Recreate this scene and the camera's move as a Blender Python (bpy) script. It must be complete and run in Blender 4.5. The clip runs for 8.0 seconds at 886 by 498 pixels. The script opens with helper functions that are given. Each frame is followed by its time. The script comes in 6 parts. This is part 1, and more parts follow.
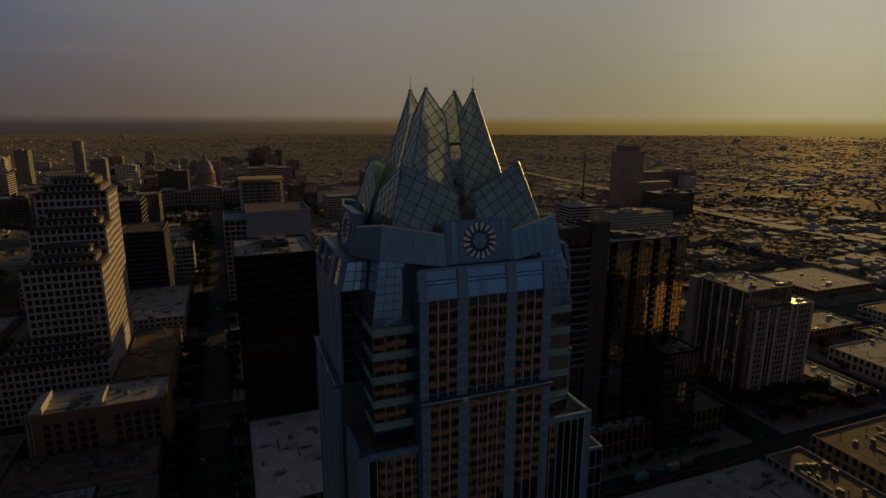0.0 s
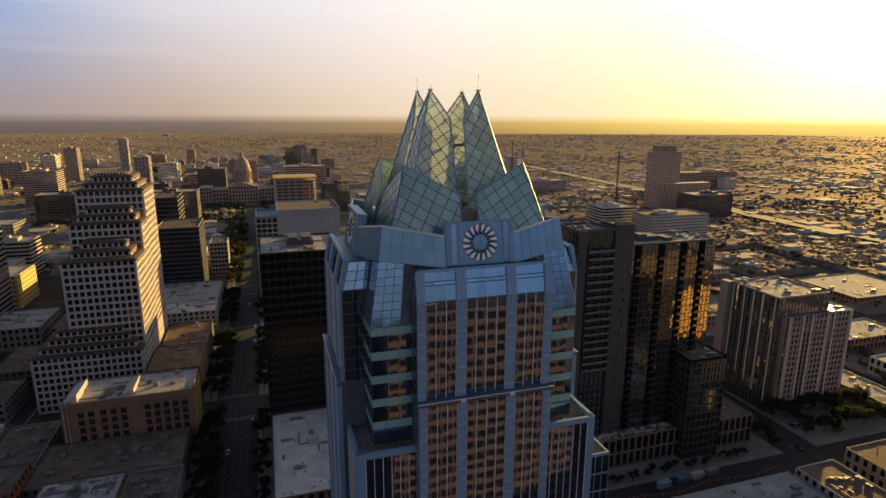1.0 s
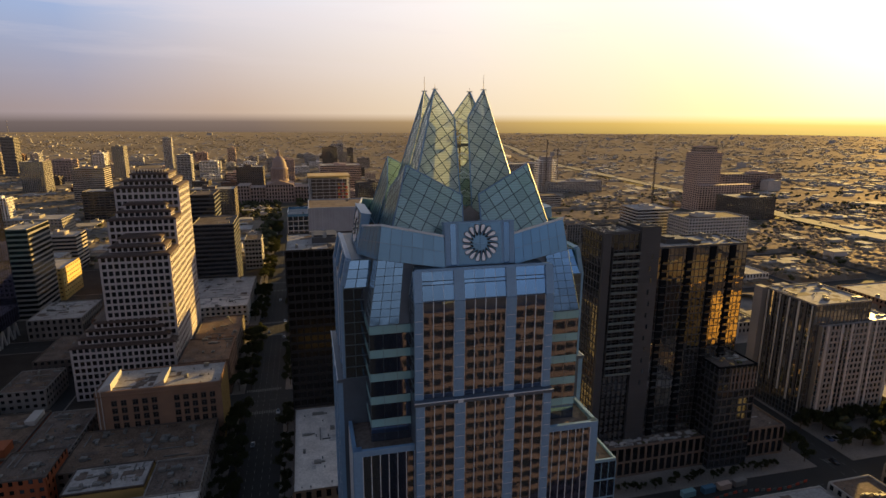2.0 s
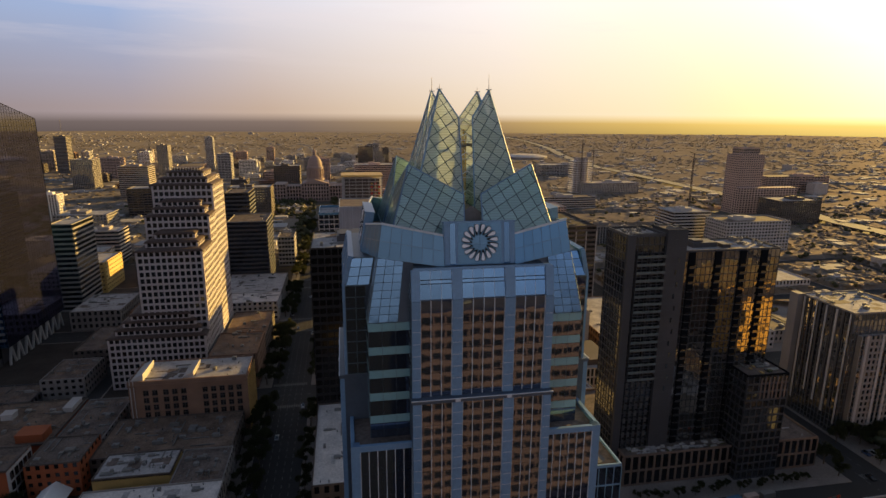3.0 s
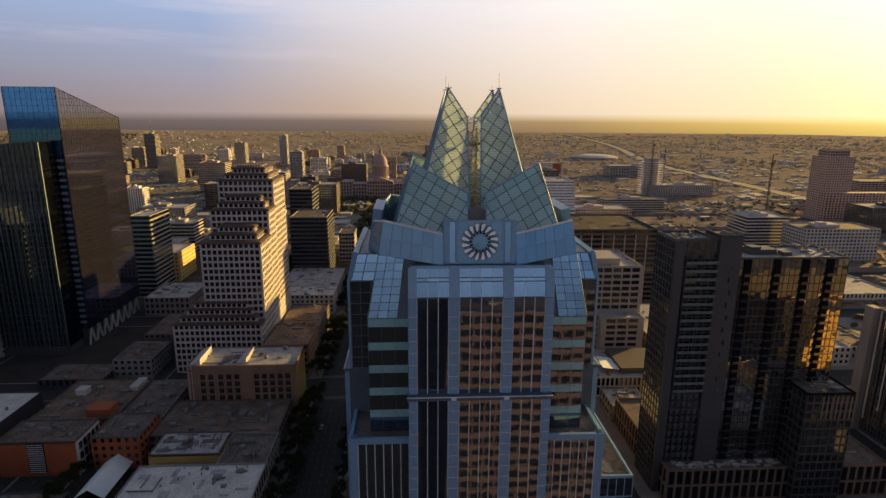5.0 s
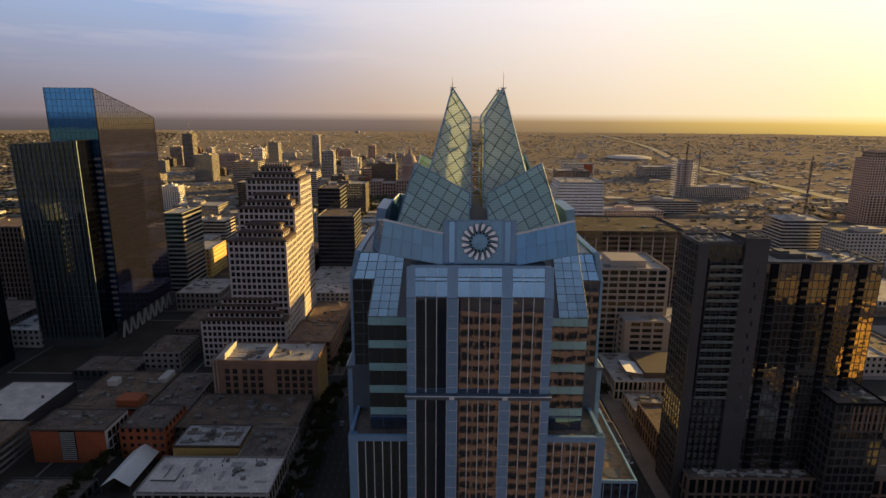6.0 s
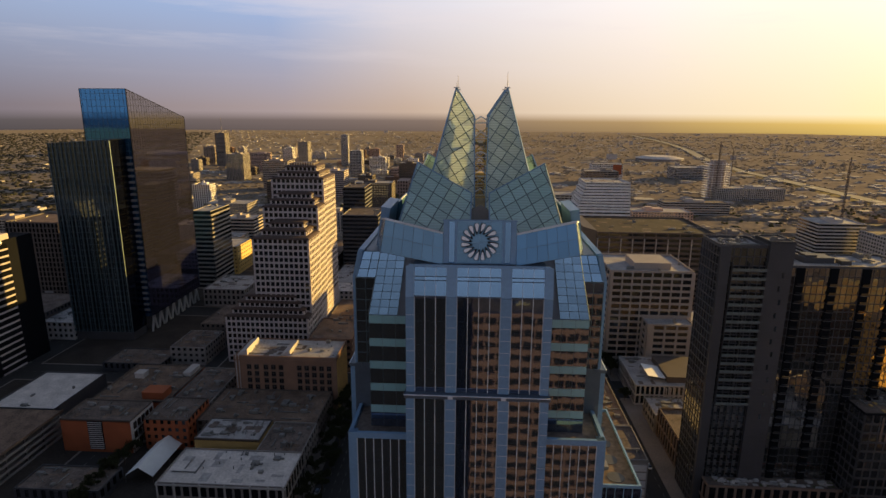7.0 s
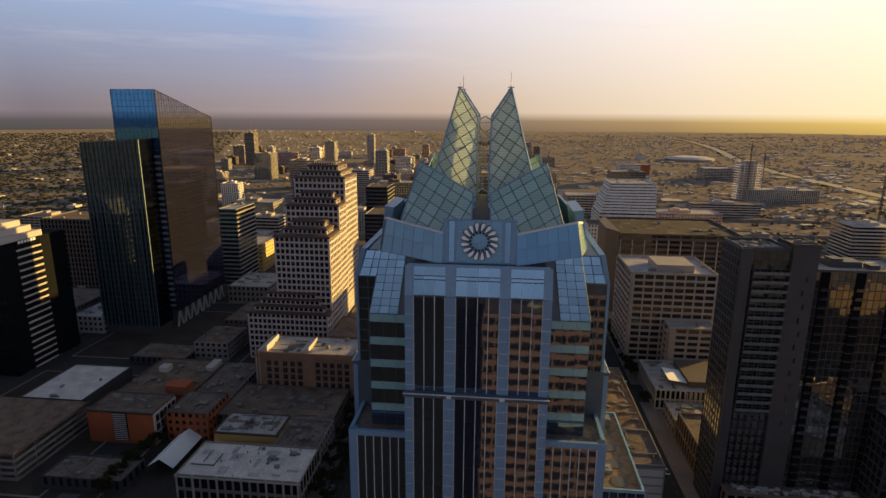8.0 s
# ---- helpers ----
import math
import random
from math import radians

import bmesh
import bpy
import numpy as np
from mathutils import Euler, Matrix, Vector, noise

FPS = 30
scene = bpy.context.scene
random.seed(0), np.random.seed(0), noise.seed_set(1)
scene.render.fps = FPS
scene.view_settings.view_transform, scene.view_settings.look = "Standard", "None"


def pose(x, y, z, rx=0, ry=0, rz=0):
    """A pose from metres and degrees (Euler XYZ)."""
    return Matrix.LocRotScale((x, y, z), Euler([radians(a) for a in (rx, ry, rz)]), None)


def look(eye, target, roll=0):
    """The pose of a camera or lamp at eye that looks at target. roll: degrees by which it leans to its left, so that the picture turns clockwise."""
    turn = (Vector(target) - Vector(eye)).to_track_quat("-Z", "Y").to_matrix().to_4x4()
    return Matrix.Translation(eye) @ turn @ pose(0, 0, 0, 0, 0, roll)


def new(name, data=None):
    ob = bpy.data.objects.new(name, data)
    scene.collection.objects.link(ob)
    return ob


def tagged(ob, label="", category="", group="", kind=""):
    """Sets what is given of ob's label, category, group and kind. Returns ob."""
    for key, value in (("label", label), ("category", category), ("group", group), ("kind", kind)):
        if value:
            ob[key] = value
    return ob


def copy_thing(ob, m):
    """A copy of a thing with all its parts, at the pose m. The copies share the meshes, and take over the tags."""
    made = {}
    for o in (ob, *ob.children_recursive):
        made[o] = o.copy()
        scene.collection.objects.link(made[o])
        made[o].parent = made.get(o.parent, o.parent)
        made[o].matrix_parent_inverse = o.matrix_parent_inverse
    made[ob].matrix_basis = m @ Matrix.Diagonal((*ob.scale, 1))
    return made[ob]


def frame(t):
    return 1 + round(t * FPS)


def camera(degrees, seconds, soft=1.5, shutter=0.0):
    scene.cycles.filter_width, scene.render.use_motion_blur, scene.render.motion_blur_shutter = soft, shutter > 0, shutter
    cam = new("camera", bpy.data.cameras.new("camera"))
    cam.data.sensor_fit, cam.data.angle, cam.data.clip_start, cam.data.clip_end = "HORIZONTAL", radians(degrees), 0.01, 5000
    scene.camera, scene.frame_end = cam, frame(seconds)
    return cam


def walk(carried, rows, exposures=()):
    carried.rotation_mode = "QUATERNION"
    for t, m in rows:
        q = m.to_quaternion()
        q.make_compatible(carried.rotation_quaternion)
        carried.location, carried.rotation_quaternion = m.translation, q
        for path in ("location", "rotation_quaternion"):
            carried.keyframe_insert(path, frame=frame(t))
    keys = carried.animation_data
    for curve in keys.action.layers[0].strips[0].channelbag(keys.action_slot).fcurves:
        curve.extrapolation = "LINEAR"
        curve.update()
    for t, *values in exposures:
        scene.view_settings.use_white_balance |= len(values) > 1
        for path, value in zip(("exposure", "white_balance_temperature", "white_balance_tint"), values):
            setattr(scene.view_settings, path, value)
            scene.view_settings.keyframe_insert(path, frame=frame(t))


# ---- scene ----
cam = camera(75.9, 8.0)
EV = 1.1      # the clip fades up from dark in its first second
METRES, EYE, TILT, LEAN, TURN = 40.5, 152.5, 0.0, 0.0, -20.8
ROWS = [
    (0.0, 0.0, 0.0, 0.0, 0.05, -13.06, -0.21),
    (0.5, 0.0648, -0.0016, 0.0059, 1.76, -13.11, -0.23),
    (1.0, 0.1317, 0.0015, 0.0086, 3.56, -13.15, -0.24),
    (1.5, 0.1997, 0.0085, 0.0103, 5.38, -13.19, -0.25),
    (3.0, 0.4066, 0.0259, 0.0094, 10.86, -13.21, -0.35),
    (3.5, 0.4721, 0.0387, 0.0092, 12.65, -13.23, -0.36),
    (4.0, 0.5366, 0.0536, 0.0091, 14.42, -13.26, -0.37),
    (4.5, 0.599, 0.0691, 0.0086, 16.13, -13.29, -0.38),
    (6.0, 0.7762, 0.1192, 0.0086, 20.99, -13.33, -0.38),
    (6.5, 0.8287, 0.1374, 0.0088, 22.47, -13.35, -0.39),
    (7.0, 0.8782, 0.1567, 0.0088, 23.89, -13.36, -0.37),
    (7.5, 0.9258, 0.1774, 0.0086, 25.26, -13.38, -0.35),
    (8.0, 0.9707, 0.1981, 0.0087, 26.57, -13.39, -0.33),
]
walk(cam, [(t, pose(0, 0, EYE, TILT, LEAN, TURN) @ pose(METRES * x, METRES * y, METRES * z, 90 + pitch, roll, yaw)) for t, x, y, z, yaw, pitch, roll in ROWS],
     exposures=[(t, EV + stops, 6750, 14) for t, stops in ((0.0, -2.2), (0.2, -1.5), (0.4, -0.96), (0.6, -0.55), (0.8, -0.06), (1.0, 0.0), (8.0, 0.0))])

# ---- light ----
SUN_EL, SUN_AZ = radians(7.4), radians(55.0)      # azimuth clockwise from +y
SUN_DIR = Vector((math.sin(SUN_AZ) * math.cos(SUN_EL), math.cos(SUN_AZ) * math.cos(SUN_EL), math.sin(SUN_EL)))

sun_data = bpy.data.lights.new("sun", "SUN")
sun_data.energy, sun_data.angle, sun_data.color = 4.3, radians(0.6), (1.0, 0.65, 0.17)
sun = new("sun", sun_data)
sun.matrix_world = look((0, 0, 400), Vector((0, 0, 400)) - SUN_DIR)

world = bpy.data.worlds.new("world")
scene.world = world
world.use_nodes = True
wt = world.node_tree
wt.nodes.clear()


def wnode(kind, **values):
    n = wt.nodes.new(kind)
    for key, value in values.items():
        n.inputs[key].default_value = value
    return n


def wmath(op, a, b=None, clamp=False):
    n = wt.nodes.new("ShaderNodeMath")
    n.operation, n.use_clamp = op, clamp
    for i, v in enumerate((a, b)):
        if v is None:
            continue
        if isinstance(v, (int, float)):
            n.inputs[i].default_value = v
        else:
            wt.links.new(v, n.inputs[i])
    return n.outputs[0]


def wmix(kind, fac, a, b):
    n = wt.nodes.new("ShaderNodeMix")
    n.data_type, n.blend_type = "RGBA", kind
    for sock, v in ((n.inputs[0], fac), (n.inputs[6], a), (n.inputs[7], b)):
        if isinstance(v, (int, float)):
            sock.default_value = v
        elif isinstance(v, tuple):
            sock.default_value = (*v, 1)
        else:
            wt.links.new(v, sock)
    return n.outputs[2]


tc = wt.nodes.new("ShaderNodeTexCoord")
sky = wt.nodes.new("ShaderNodeTexSky")
sky.sky_type, sky.sun_disc = "NISHITA", False
sky.sun_elevation, sky.sun_rotation = SUN_EL, SUN_AZ
sky.air_density, sky.dust_density, sky.ozone_density, sky.altitude = 1.0, 1.0, 2.0, 150
dot = wt.nodes.new("ShaderNodeVectorMath")
dot.operation = "DOT_PRODUCT"
wt.links.new(tc.outputs["Generated"], dot.inputs[0])
dot.inputs[1].default_value = SUN_DIR
sep = wt.nodes.new("ShaderNodeSeparateXYZ")
wt.links.new(tc.outputs["Generated"], sep.inputs[0])
up = sep.outputs[2]
def wramp(value, stops):
    n = wt.nodes.new("ShaderNodeValToRGB")
    while len(n.color_ramp.elements) < len(stops):
        n.color_ramp.elements.new(0.5)
    for e, (at, c) in zip(n.color_ramp.elements, stops):
        e.position, e.color = at, (*c, 1)
    wt.links.new(value, n.inputs[0])
    return n.outputs[0]


# hazy dawn: colour follows the angle from the sun, paler and warmer towards it
round_sun = wmath("MULTIPLY", wmath("ADD", dot.outputs["Value"], 1.0), 0.5)
haze_low = wramp(round_sun, ((0.0, (0.34, 0.31, 0.32)), (0.30, (0.34, 0.30, 0.31)), (0.45, (0.20, 0.175, 0.20)), (0.645, (0.36, 0.30, 0.30)), (0.735, (0.50, 0.39, 0.31)), (0.89, (0.80, 0.67, 0.49)), (0.95, (0.90, 0.77, 0.50)), (1.0, (1.0, 0.88, 0.36))))
haze_high = wramp(round_sun, ((0.0, (0.47, 0.43, 0.47)), (0.30, (0.51, 0.46, 0.49)), (0.45, (0.31, 0.42, 0.62)), (0.645, (0.30, 0.435, 0.69)), (0.735, (0.62, 0.64, 0.73)), (0.89, (0.90, 0.86, 0.83)), (0.95, (0.98, 0.95, 0.80)), (1.0, (1.0, 1.0, 0.88))))
rise = wmath("MULTIPLY", wmath("SUBTRACT", up, 0.01), 6.2, True)
hazy = wmix("MIX", rise, haze_low, haze_high)
scaled = wmix("MULTIPLY", 1.0, hazy, (10.0, 10.0, 10.0))
facing = wmath("MAXIMUM", dot.outputs["Value"], 0.0)
core = wmath("POWER", facing, 40.0)
with_core = wmix("ADD", core, scaled, (7.0, 6.5, 4.8))
# thin streaks of high cloud
mapping = wt.nodes.new("ShaderNodeMapping")
mapping.inputs["Scale"].default_value = (1.0, 1.0, 11.0)
mapping.inputs["Rotation"].default_value = (0.10, 0.16, 0.4)
wt.links.new(tc.outputs["Generated"], mapping.inputs[0])
cloud = wnode("ShaderNodeTexNoise", Scale=1.7, Detail=8.0, Roughness=0.6)
wt.links.new(mapping.outputs[0], cloud.inputs["Vector"])
streak = wmath("MULTIPLY", wmath("SUBTRACT", cloud.outputs["Fac"], 0.52, True), 4.0, True)
high = wmath("MULTIPLY", wmath("SUBTRACT", up, 0.05), 12.0, True)
with_cloud = wmix("MIX", wmath("MULTIPLY", wmath("MULTIPLY", streak, high), 0.62), with_core, (7.4, 6.8, 6.9))
# clear sky overhead
clear = wmath("MULTIPLY", wmath("SUBTRACT", up, 0.20), 4.5, True)
with_sky = wmix("MIX", wmath("MULTIPLY", clear, 0.88), with_cloud, sky.outputs[0])
# land beyond the plain, the horizon's haze and sunward glow painted into its colour
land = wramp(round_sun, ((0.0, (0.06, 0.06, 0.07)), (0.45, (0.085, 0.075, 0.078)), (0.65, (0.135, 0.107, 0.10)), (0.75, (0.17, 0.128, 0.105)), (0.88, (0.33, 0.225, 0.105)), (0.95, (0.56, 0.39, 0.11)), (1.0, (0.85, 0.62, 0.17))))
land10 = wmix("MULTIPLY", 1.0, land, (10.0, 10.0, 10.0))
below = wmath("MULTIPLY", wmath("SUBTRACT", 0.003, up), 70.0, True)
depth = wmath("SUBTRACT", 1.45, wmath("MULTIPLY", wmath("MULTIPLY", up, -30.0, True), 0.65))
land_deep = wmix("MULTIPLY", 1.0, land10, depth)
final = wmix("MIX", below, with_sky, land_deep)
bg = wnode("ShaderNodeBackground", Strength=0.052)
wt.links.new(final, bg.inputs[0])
out = wt.nodes.new("ShaderNodeOutputWorld")
wt.links.new(bg.outputs[0], out.inputs[0])

# ---- materials ----
def mat(name, color, rough=0.7, metal=0.0, vary=0.25, scale=0.25, fine=3.0, bump=0.15, each=0.0, spec=0.5, tint=None):
    """A surface with stains at one scale, grain at another, fine relief, and some change from piece to piece."""
    m = bpy.data.materials.new(name)
    m.use_nodes = True
    nt = m.node_tree
    p = nt.nodes["Principled BSDF"]
    tcn = nt.nodes.new("ShaderNodeTexCoord")
    big, small = (nt.nodes.new("ShaderNodeTexNoise") for _ in range(2))
    big.inputs["Scale"].default_value, big.inputs["Detail"].default_value = scale, 5
    small.inputs["Scale"].default_value, small.inputs["Detail"].default_value = fine, 4
    for n in (big, small):
        nt.links.new(tcn.outputs["Object"], n.inputs["Vector"])
    add = nt.nodes.new("ShaderNodeMath")
    add.operation = "ADD"
    nt.links.new(big.outputs["Fac"], add.inputs[0])
    nt.links.new(small.outputs["Fac"], add.inputs[1])
    rng = nt.nodes.new("ShaderNodeMapRange")
    rng.inputs["From Min"].default_value, rng.inputs["From Max"].default_value = 0.6, 1.4
    rng.inputs["To Min"].default_value, rng.inputs["To Max"].default_value = 1 - vary, 1 + vary
    nt.links.new(add.outputs[0], rng.inputs["Value"])
    value = rng.outputs[0]
    if each:
        oi = nt.nodes.new("ShaderNodeObjectInfo")
        ge = nt.nodes.new("ShaderNodeNewGeometry")
        s = nt.nodes.new("ShaderNodeMath")
        s.operation = "ADD"
        nt.links.new(oi.outputs["Random"], s.inputs[0])
        nt.links.new(ge.outputs["Random Per Island"], s.inputs[1])
        r2 = nt.nodes.new("ShaderNodeMapRange")
        r2.inputs["From Max"].default_value = 2.0
        r2.inputs["To Min"].default_value, r2.inputs["To Max"].default_value = 1 - each, 1 + each
        nt.links.new(s.outputs[0], r2.inputs["Value"])
        mul = nt.nodes.new("ShaderNodeMath")
        mul.operation = "MULTIPLY"
        nt.links.new(value, mul.inputs[0])
        nt.links.new(r2.outputs[0], mul.inputs[1])
        value = mul.outputs[0]
    mix = nt.nodes.new("ShaderNodeMix")
    mix.data_type, mix.blend_type = "RGBA", "MULTIPLY"
    mix.inputs[0].default_value = 1.0
    mix.inputs[6].default_value = (*color, 1)
    if tint:
        tm = nt.nodes.new("ShaderNodeMix")
        tm.data_type = "RGBA"
        tm.inputs[6].default_value, tm.inputs[7].default_value = (*color, 1), (*tint, 1)
        nt.links.new(big.outputs["Fac"], tm.inputs[0])
        nt.links.new(tm.outputs[2], mix.inputs[6])
    nt.links.new(value, mix.inputs[7])
    nt.links.new(mix.outputs[2], p.inputs["Base Color"])
    rr = nt.nodes.new("ShaderNodeMapRange")
    rr.inputs["To Min"].default_value, rr.inputs["To Max"].default_value = max(0.02, rough - 0.12), min(1, rough + 0.12)
    nt.links.new(small.outputs["Fac"], rr.inputs["Value"])
    nt.links.new(rr.outputs[0], p.inputs["Roughness"])
    p.inputs["Metallic"].default_value = metal
    p.inputs["Specular IOR Level"].default_value = spec
    if bump:
        b = nt.nodes.new("ShaderNodeBump")
        b.inputs["Strength"].default_value, b.inputs["Distance"].default_value = bump, 0.1
        nt.links.new(small.outputs["Fac"], b.inputs["Height"])
        nt.links.new(b.outputs[0], p.inputs["Normal"])
    return m


def glass(name, color, metal=0.8, rough=0.05, wave=0.02, wave_scale=0.5, each=0.25):
    """Coated facade glass: mirror-like, each pane a little out of true and of its own tone."""
    m = bpy.data.materials.new(name)
    m.use_nodes = True
    nt = m.node_tree
    p = nt.nodes["Principled BSDF"]
    oi = nt.nodes.new("ShaderNodeObjectInfo")
    ge = nt.nodes.new("ShaderNodeNewGeometry")
    s = nt.nodes.new("ShaderNodeMath")
    s.operation = "ADD"
    nt.links.new(oi.outputs["Random"], s.inputs[0])
    nt.links.new(ge.outputs["Random Per Island"], s.inputs[1])
    r2 = nt.nodes.new("ShaderNodeMapRange")
    r2.inputs["From Max"].default_value = 2.0
    r2.inputs["To Min"].default_value, r2.inputs["To Max"].default_value = 1 - each, 1 + each
    nt.links.new(s.outputs[0], r2.inputs["Value"])
    mix = nt.nodes.new("ShaderNodeMix")
    mix.data_type, mix.blend_type = "RGBA", "MULTIPLY"
    mix.inputs[0].default_value = 1.0
    mix.inputs[6].default_value = (*color, 1)
    nt.links.new(r2.outputs[0], mix.inputs[7])
    nt.links.new(mix.outputs[2], p.inputs["Base Color"])
    p.inputs["Metallic"].default_value, p.inputs["Roughness"].default_value = metal, rough
    n = nt.nodes.new("ShaderNodeTexNoise")
    n.inputs["Scale"].default_value, n.inputs["Detail"].default_value = wave_scale, 2
    nt.links.new(ge.outputs["Position"], n.inputs["Vector"])
    b = nt.nodes.new("ShaderNodeBump")
    b.inputs["Strength"].default_value, b.inputs["Distance"].default_value = wave, 1.0
    nt.links.new(n.outputs["Fac"], b.inputs["Height"])
    nt.links.new(b.outputs[0], p.inputs["Normal"])
    return m


def fritted(name, color, clear=0.25, ior=2.0):
    """Fritted glass that glows where light stands behind it and mirrors the sky."""
    m = bpy.data.materials.new(name)
    m.use_nodes = True
    nt = m.node_tree
    nt.nodes.clear()
    oi = nt.nodes.new("ShaderNodeObjectInfo")
    ge = nt.nodes.new("ShaderNodeNewGeometry")
    s = nt.nodes.new("ShaderNodeMath")
    s.operation = "ADD"
    nt.links.new(oi.outputs["Random"], s.inputs[0])
    nt.links.new(ge.outputs["Random Per Island"], s.inputs[1])
    r2 = nt.nodes.new("ShaderNodeMapRange")
    r2.inputs["From Max"].default_value = 2.0
    r2.inputs["To Min"].default_value, r2.inputs["To Max"].default_value = 0.75, 1.25
    nt.links.new(s.outputs[0], r2.inputs["Value"])
    col = nt.nodes.new("ShaderNodeMix")
    col.data_type, col.blend_type = "RGBA", "MULTIPLY"
    col.inputs[0].default_value = 1.0
    col.inputs[6].default_value = (*color, 1)
    nt.links.new(r2.outputs[0], col.inputs[7])
    tl = nt.nodes.new("ShaderNodeBsdfTranslucent")
    df = nt.nodes.new("ShaderNodeBsdfDiffuse")
    tr = nt.nodes.new("ShaderNodeBsdfTransparent")
    gl = nt.nodes.new("ShaderNodeBsdfGlossy")
    tr.inputs[0].default_value = (0.92, 0.97, 0.96, 1)
    gl.inputs["Roughness"].default_value = 0.08
    gl.inputs["Color"].default_value = (0.88, 1.0, 0.98, 1)
    for n in (tl, df):
        nt.links.new(col.outputs[2], n.inputs["Color"])
    m1, m2, m3 = (nt.nodes.new("ShaderNodeMixShader") for _ in range(3))
    m1.inputs[0].default_value, m2.inputs[0].default_value = 0.35, clear
    nt.links.new(tl.outputs[0], m1.inputs[1])
    nt.links.new(df.outputs[0], m1.inputs[2])
    nt.links.new(m1.outputs[0], m2.inputs[1])
    nt.links.new(tr.outputs[0], m2.inputs[2])
    # fine printed lines across the glass
    sp = nt.nodes.new("ShaderNodeSeparateXYZ")
    nt.links.new(ge.outputs["Position"], sp.inputs[0])
    wv = nt.nodes.new("ShaderNodeMath")
    wv.operation = "PINGPONG"
    wv.inputs[1].default_value = 0.21
    nt.links.new(sp.outputs[2], wv.inputs[0])
    ln = nt.nodes.new("ShaderNodeMapRange")
    ln.inputs["From Max"].default_value = 0.21
    ln.inputs["To Min"].default_value, ln.inputs["To Max"].default_value = clear - 0.10, clear + 0.10
    nt.links.new(wv.outputs[0], ln.inputs["Value"])
    nt.links.new(ln.outputs[0], m2.inputs[0])
    fr = nt.nodes.new("ShaderNodeFresnel")
    fr.inputs["IOR"].default_value = ior
    nt.links.new(fr.outputs[0], m3.inputs[0])
    nt.links.new(m2.outputs[0], m3.inputs[1])
    nt.links.new(gl.outputs[0], m3.inputs[2])
    o = nt.nodes.new("ShaderNodeOutputMaterial")
    nt.links.new(m3.outputs[0], o.inputs[0])
    return m


def leaf(name, color, scale, haze_gloss, through_color, share, patch=0.0):
    """Foliage: each leaf or clump of its own tone, and light comes through it from behind. An added gloss imitates haze
    towards the sun.
    """
    m = bpy.data.materials.new(name)
    m.use_nodes = True
    nt = m.node_tree
    nt.nodes.clear()
    ge = nt.nodes.new("ShaderNodeNewGeometry")
    nz = nt.nodes.new("ShaderNodeTexNoise")
    nz.inputs["Scale"].default_value = scale
    nt.links.new(ge.outputs["Position"], nz.inputs["Vector"])
    s = nt.nodes.new("ShaderNodeMath")
    s.operation = "ADD"
    nt.links.new(nz.outputs["Fac"], s.inputs[0])
    nt.links.new(ge.outputs["Random Per Island"], s.inputs[1])
    r = nt.nodes.new("ShaderNodeMapRange")
    r.inputs["From Max"].default_value = 1.5
    r.inputs["To Min"].default_value, r.inputs["To Max"].default_value = 0.55, 1.5
    nt.links.new(s.outputs[0], r.inputs["Value"])
    mix = nt.nodes.new("ShaderNodeMix")
    mix.data_type, mix.blend_type = "RGBA", "MULTIPLY"
    mix.inputs[0].default_value = 1.0
    mix.inputs[6].default_value = (*color, 1)
    nt.links.new(r.outputs[0], mix.inputs[7])
    if patch:
        # yards, crowns and dry lots of a few metres each
        pz = nt.nodes.new("ShaderNodeTexNoise")
        pz.inputs["Scale"].default_value, pz.inputs["Detail"].default_value, pz.inputs["Roughness"].default_value = patch, 6, 0.75
        nt.links.new(ge.outputs["Position"], pz.inputs["Vector"])
        pr = nt.nodes.new("ShaderNodeMapRange")
        pr.inputs["From Min"].default_value, pr.inputs["From Max"].default_value = 0.40, 0.66
        nt.links.new(pz.outputs["Fac"], pr.inputs["Value"])
        pm = nt.nodes.new("ShaderNodeMix")
        pm.data_type = "RGBA"
        pm.inputs[6].default_value, pm.inputs[7].default_value = (color[0] * 0.45, color[1] * 0.5, color[2] * 0.4, 1), (0.115, 0.10, 0.09, 1)
        nt.links.new(pr.outputs[0], pm.inputs[0])
        nt.links.new(pm.outputs[2], mix.inputs[6])
    df, tl, ms, o = (nt.nodes.new("ShaderNode" + k) for k in ("BsdfDiffuse", "BsdfTranslucent", "MixShader", "OutputMaterial"))
    nt.links.new(mix.outputs[2], df.inputs["Color"])
    tl.inputs["Color"].default_value = (*through_color, 1)
    ms.inputs[0].default_value = share
    nt.links.new(df.outputs[0], ms.inputs[1])
    nt.links.new(tl.outputs[0], ms.inputs[2])
    # broad gloss in place of haze, brightest towards the sun
    if haze_gloss:
        nz.inputs["Detail"].default_value = 8
        sh, m2 = nt.nodes.new("ShaderNodeBsdfGlossy"), nt.nodes.new("ShaderNodeMixShader")
        sh.inputs["Color"].default_value, sh.inputs["Roughness"].default_value = (0.70, 0.60, 0.51, 1), 0.78
        m2.inputs[0].default_value = haze_gloss
        nt.links.new(ms.outputs[0], m2.inputs[1])
        nt.links.new(sh.outputs[0], m2.inputs[2])
        nt.links.new(m2.outputs[0], o.inputs[0])
        return m
    nt.links.new(ms.outputs[0], o.inputs[0])
    return m


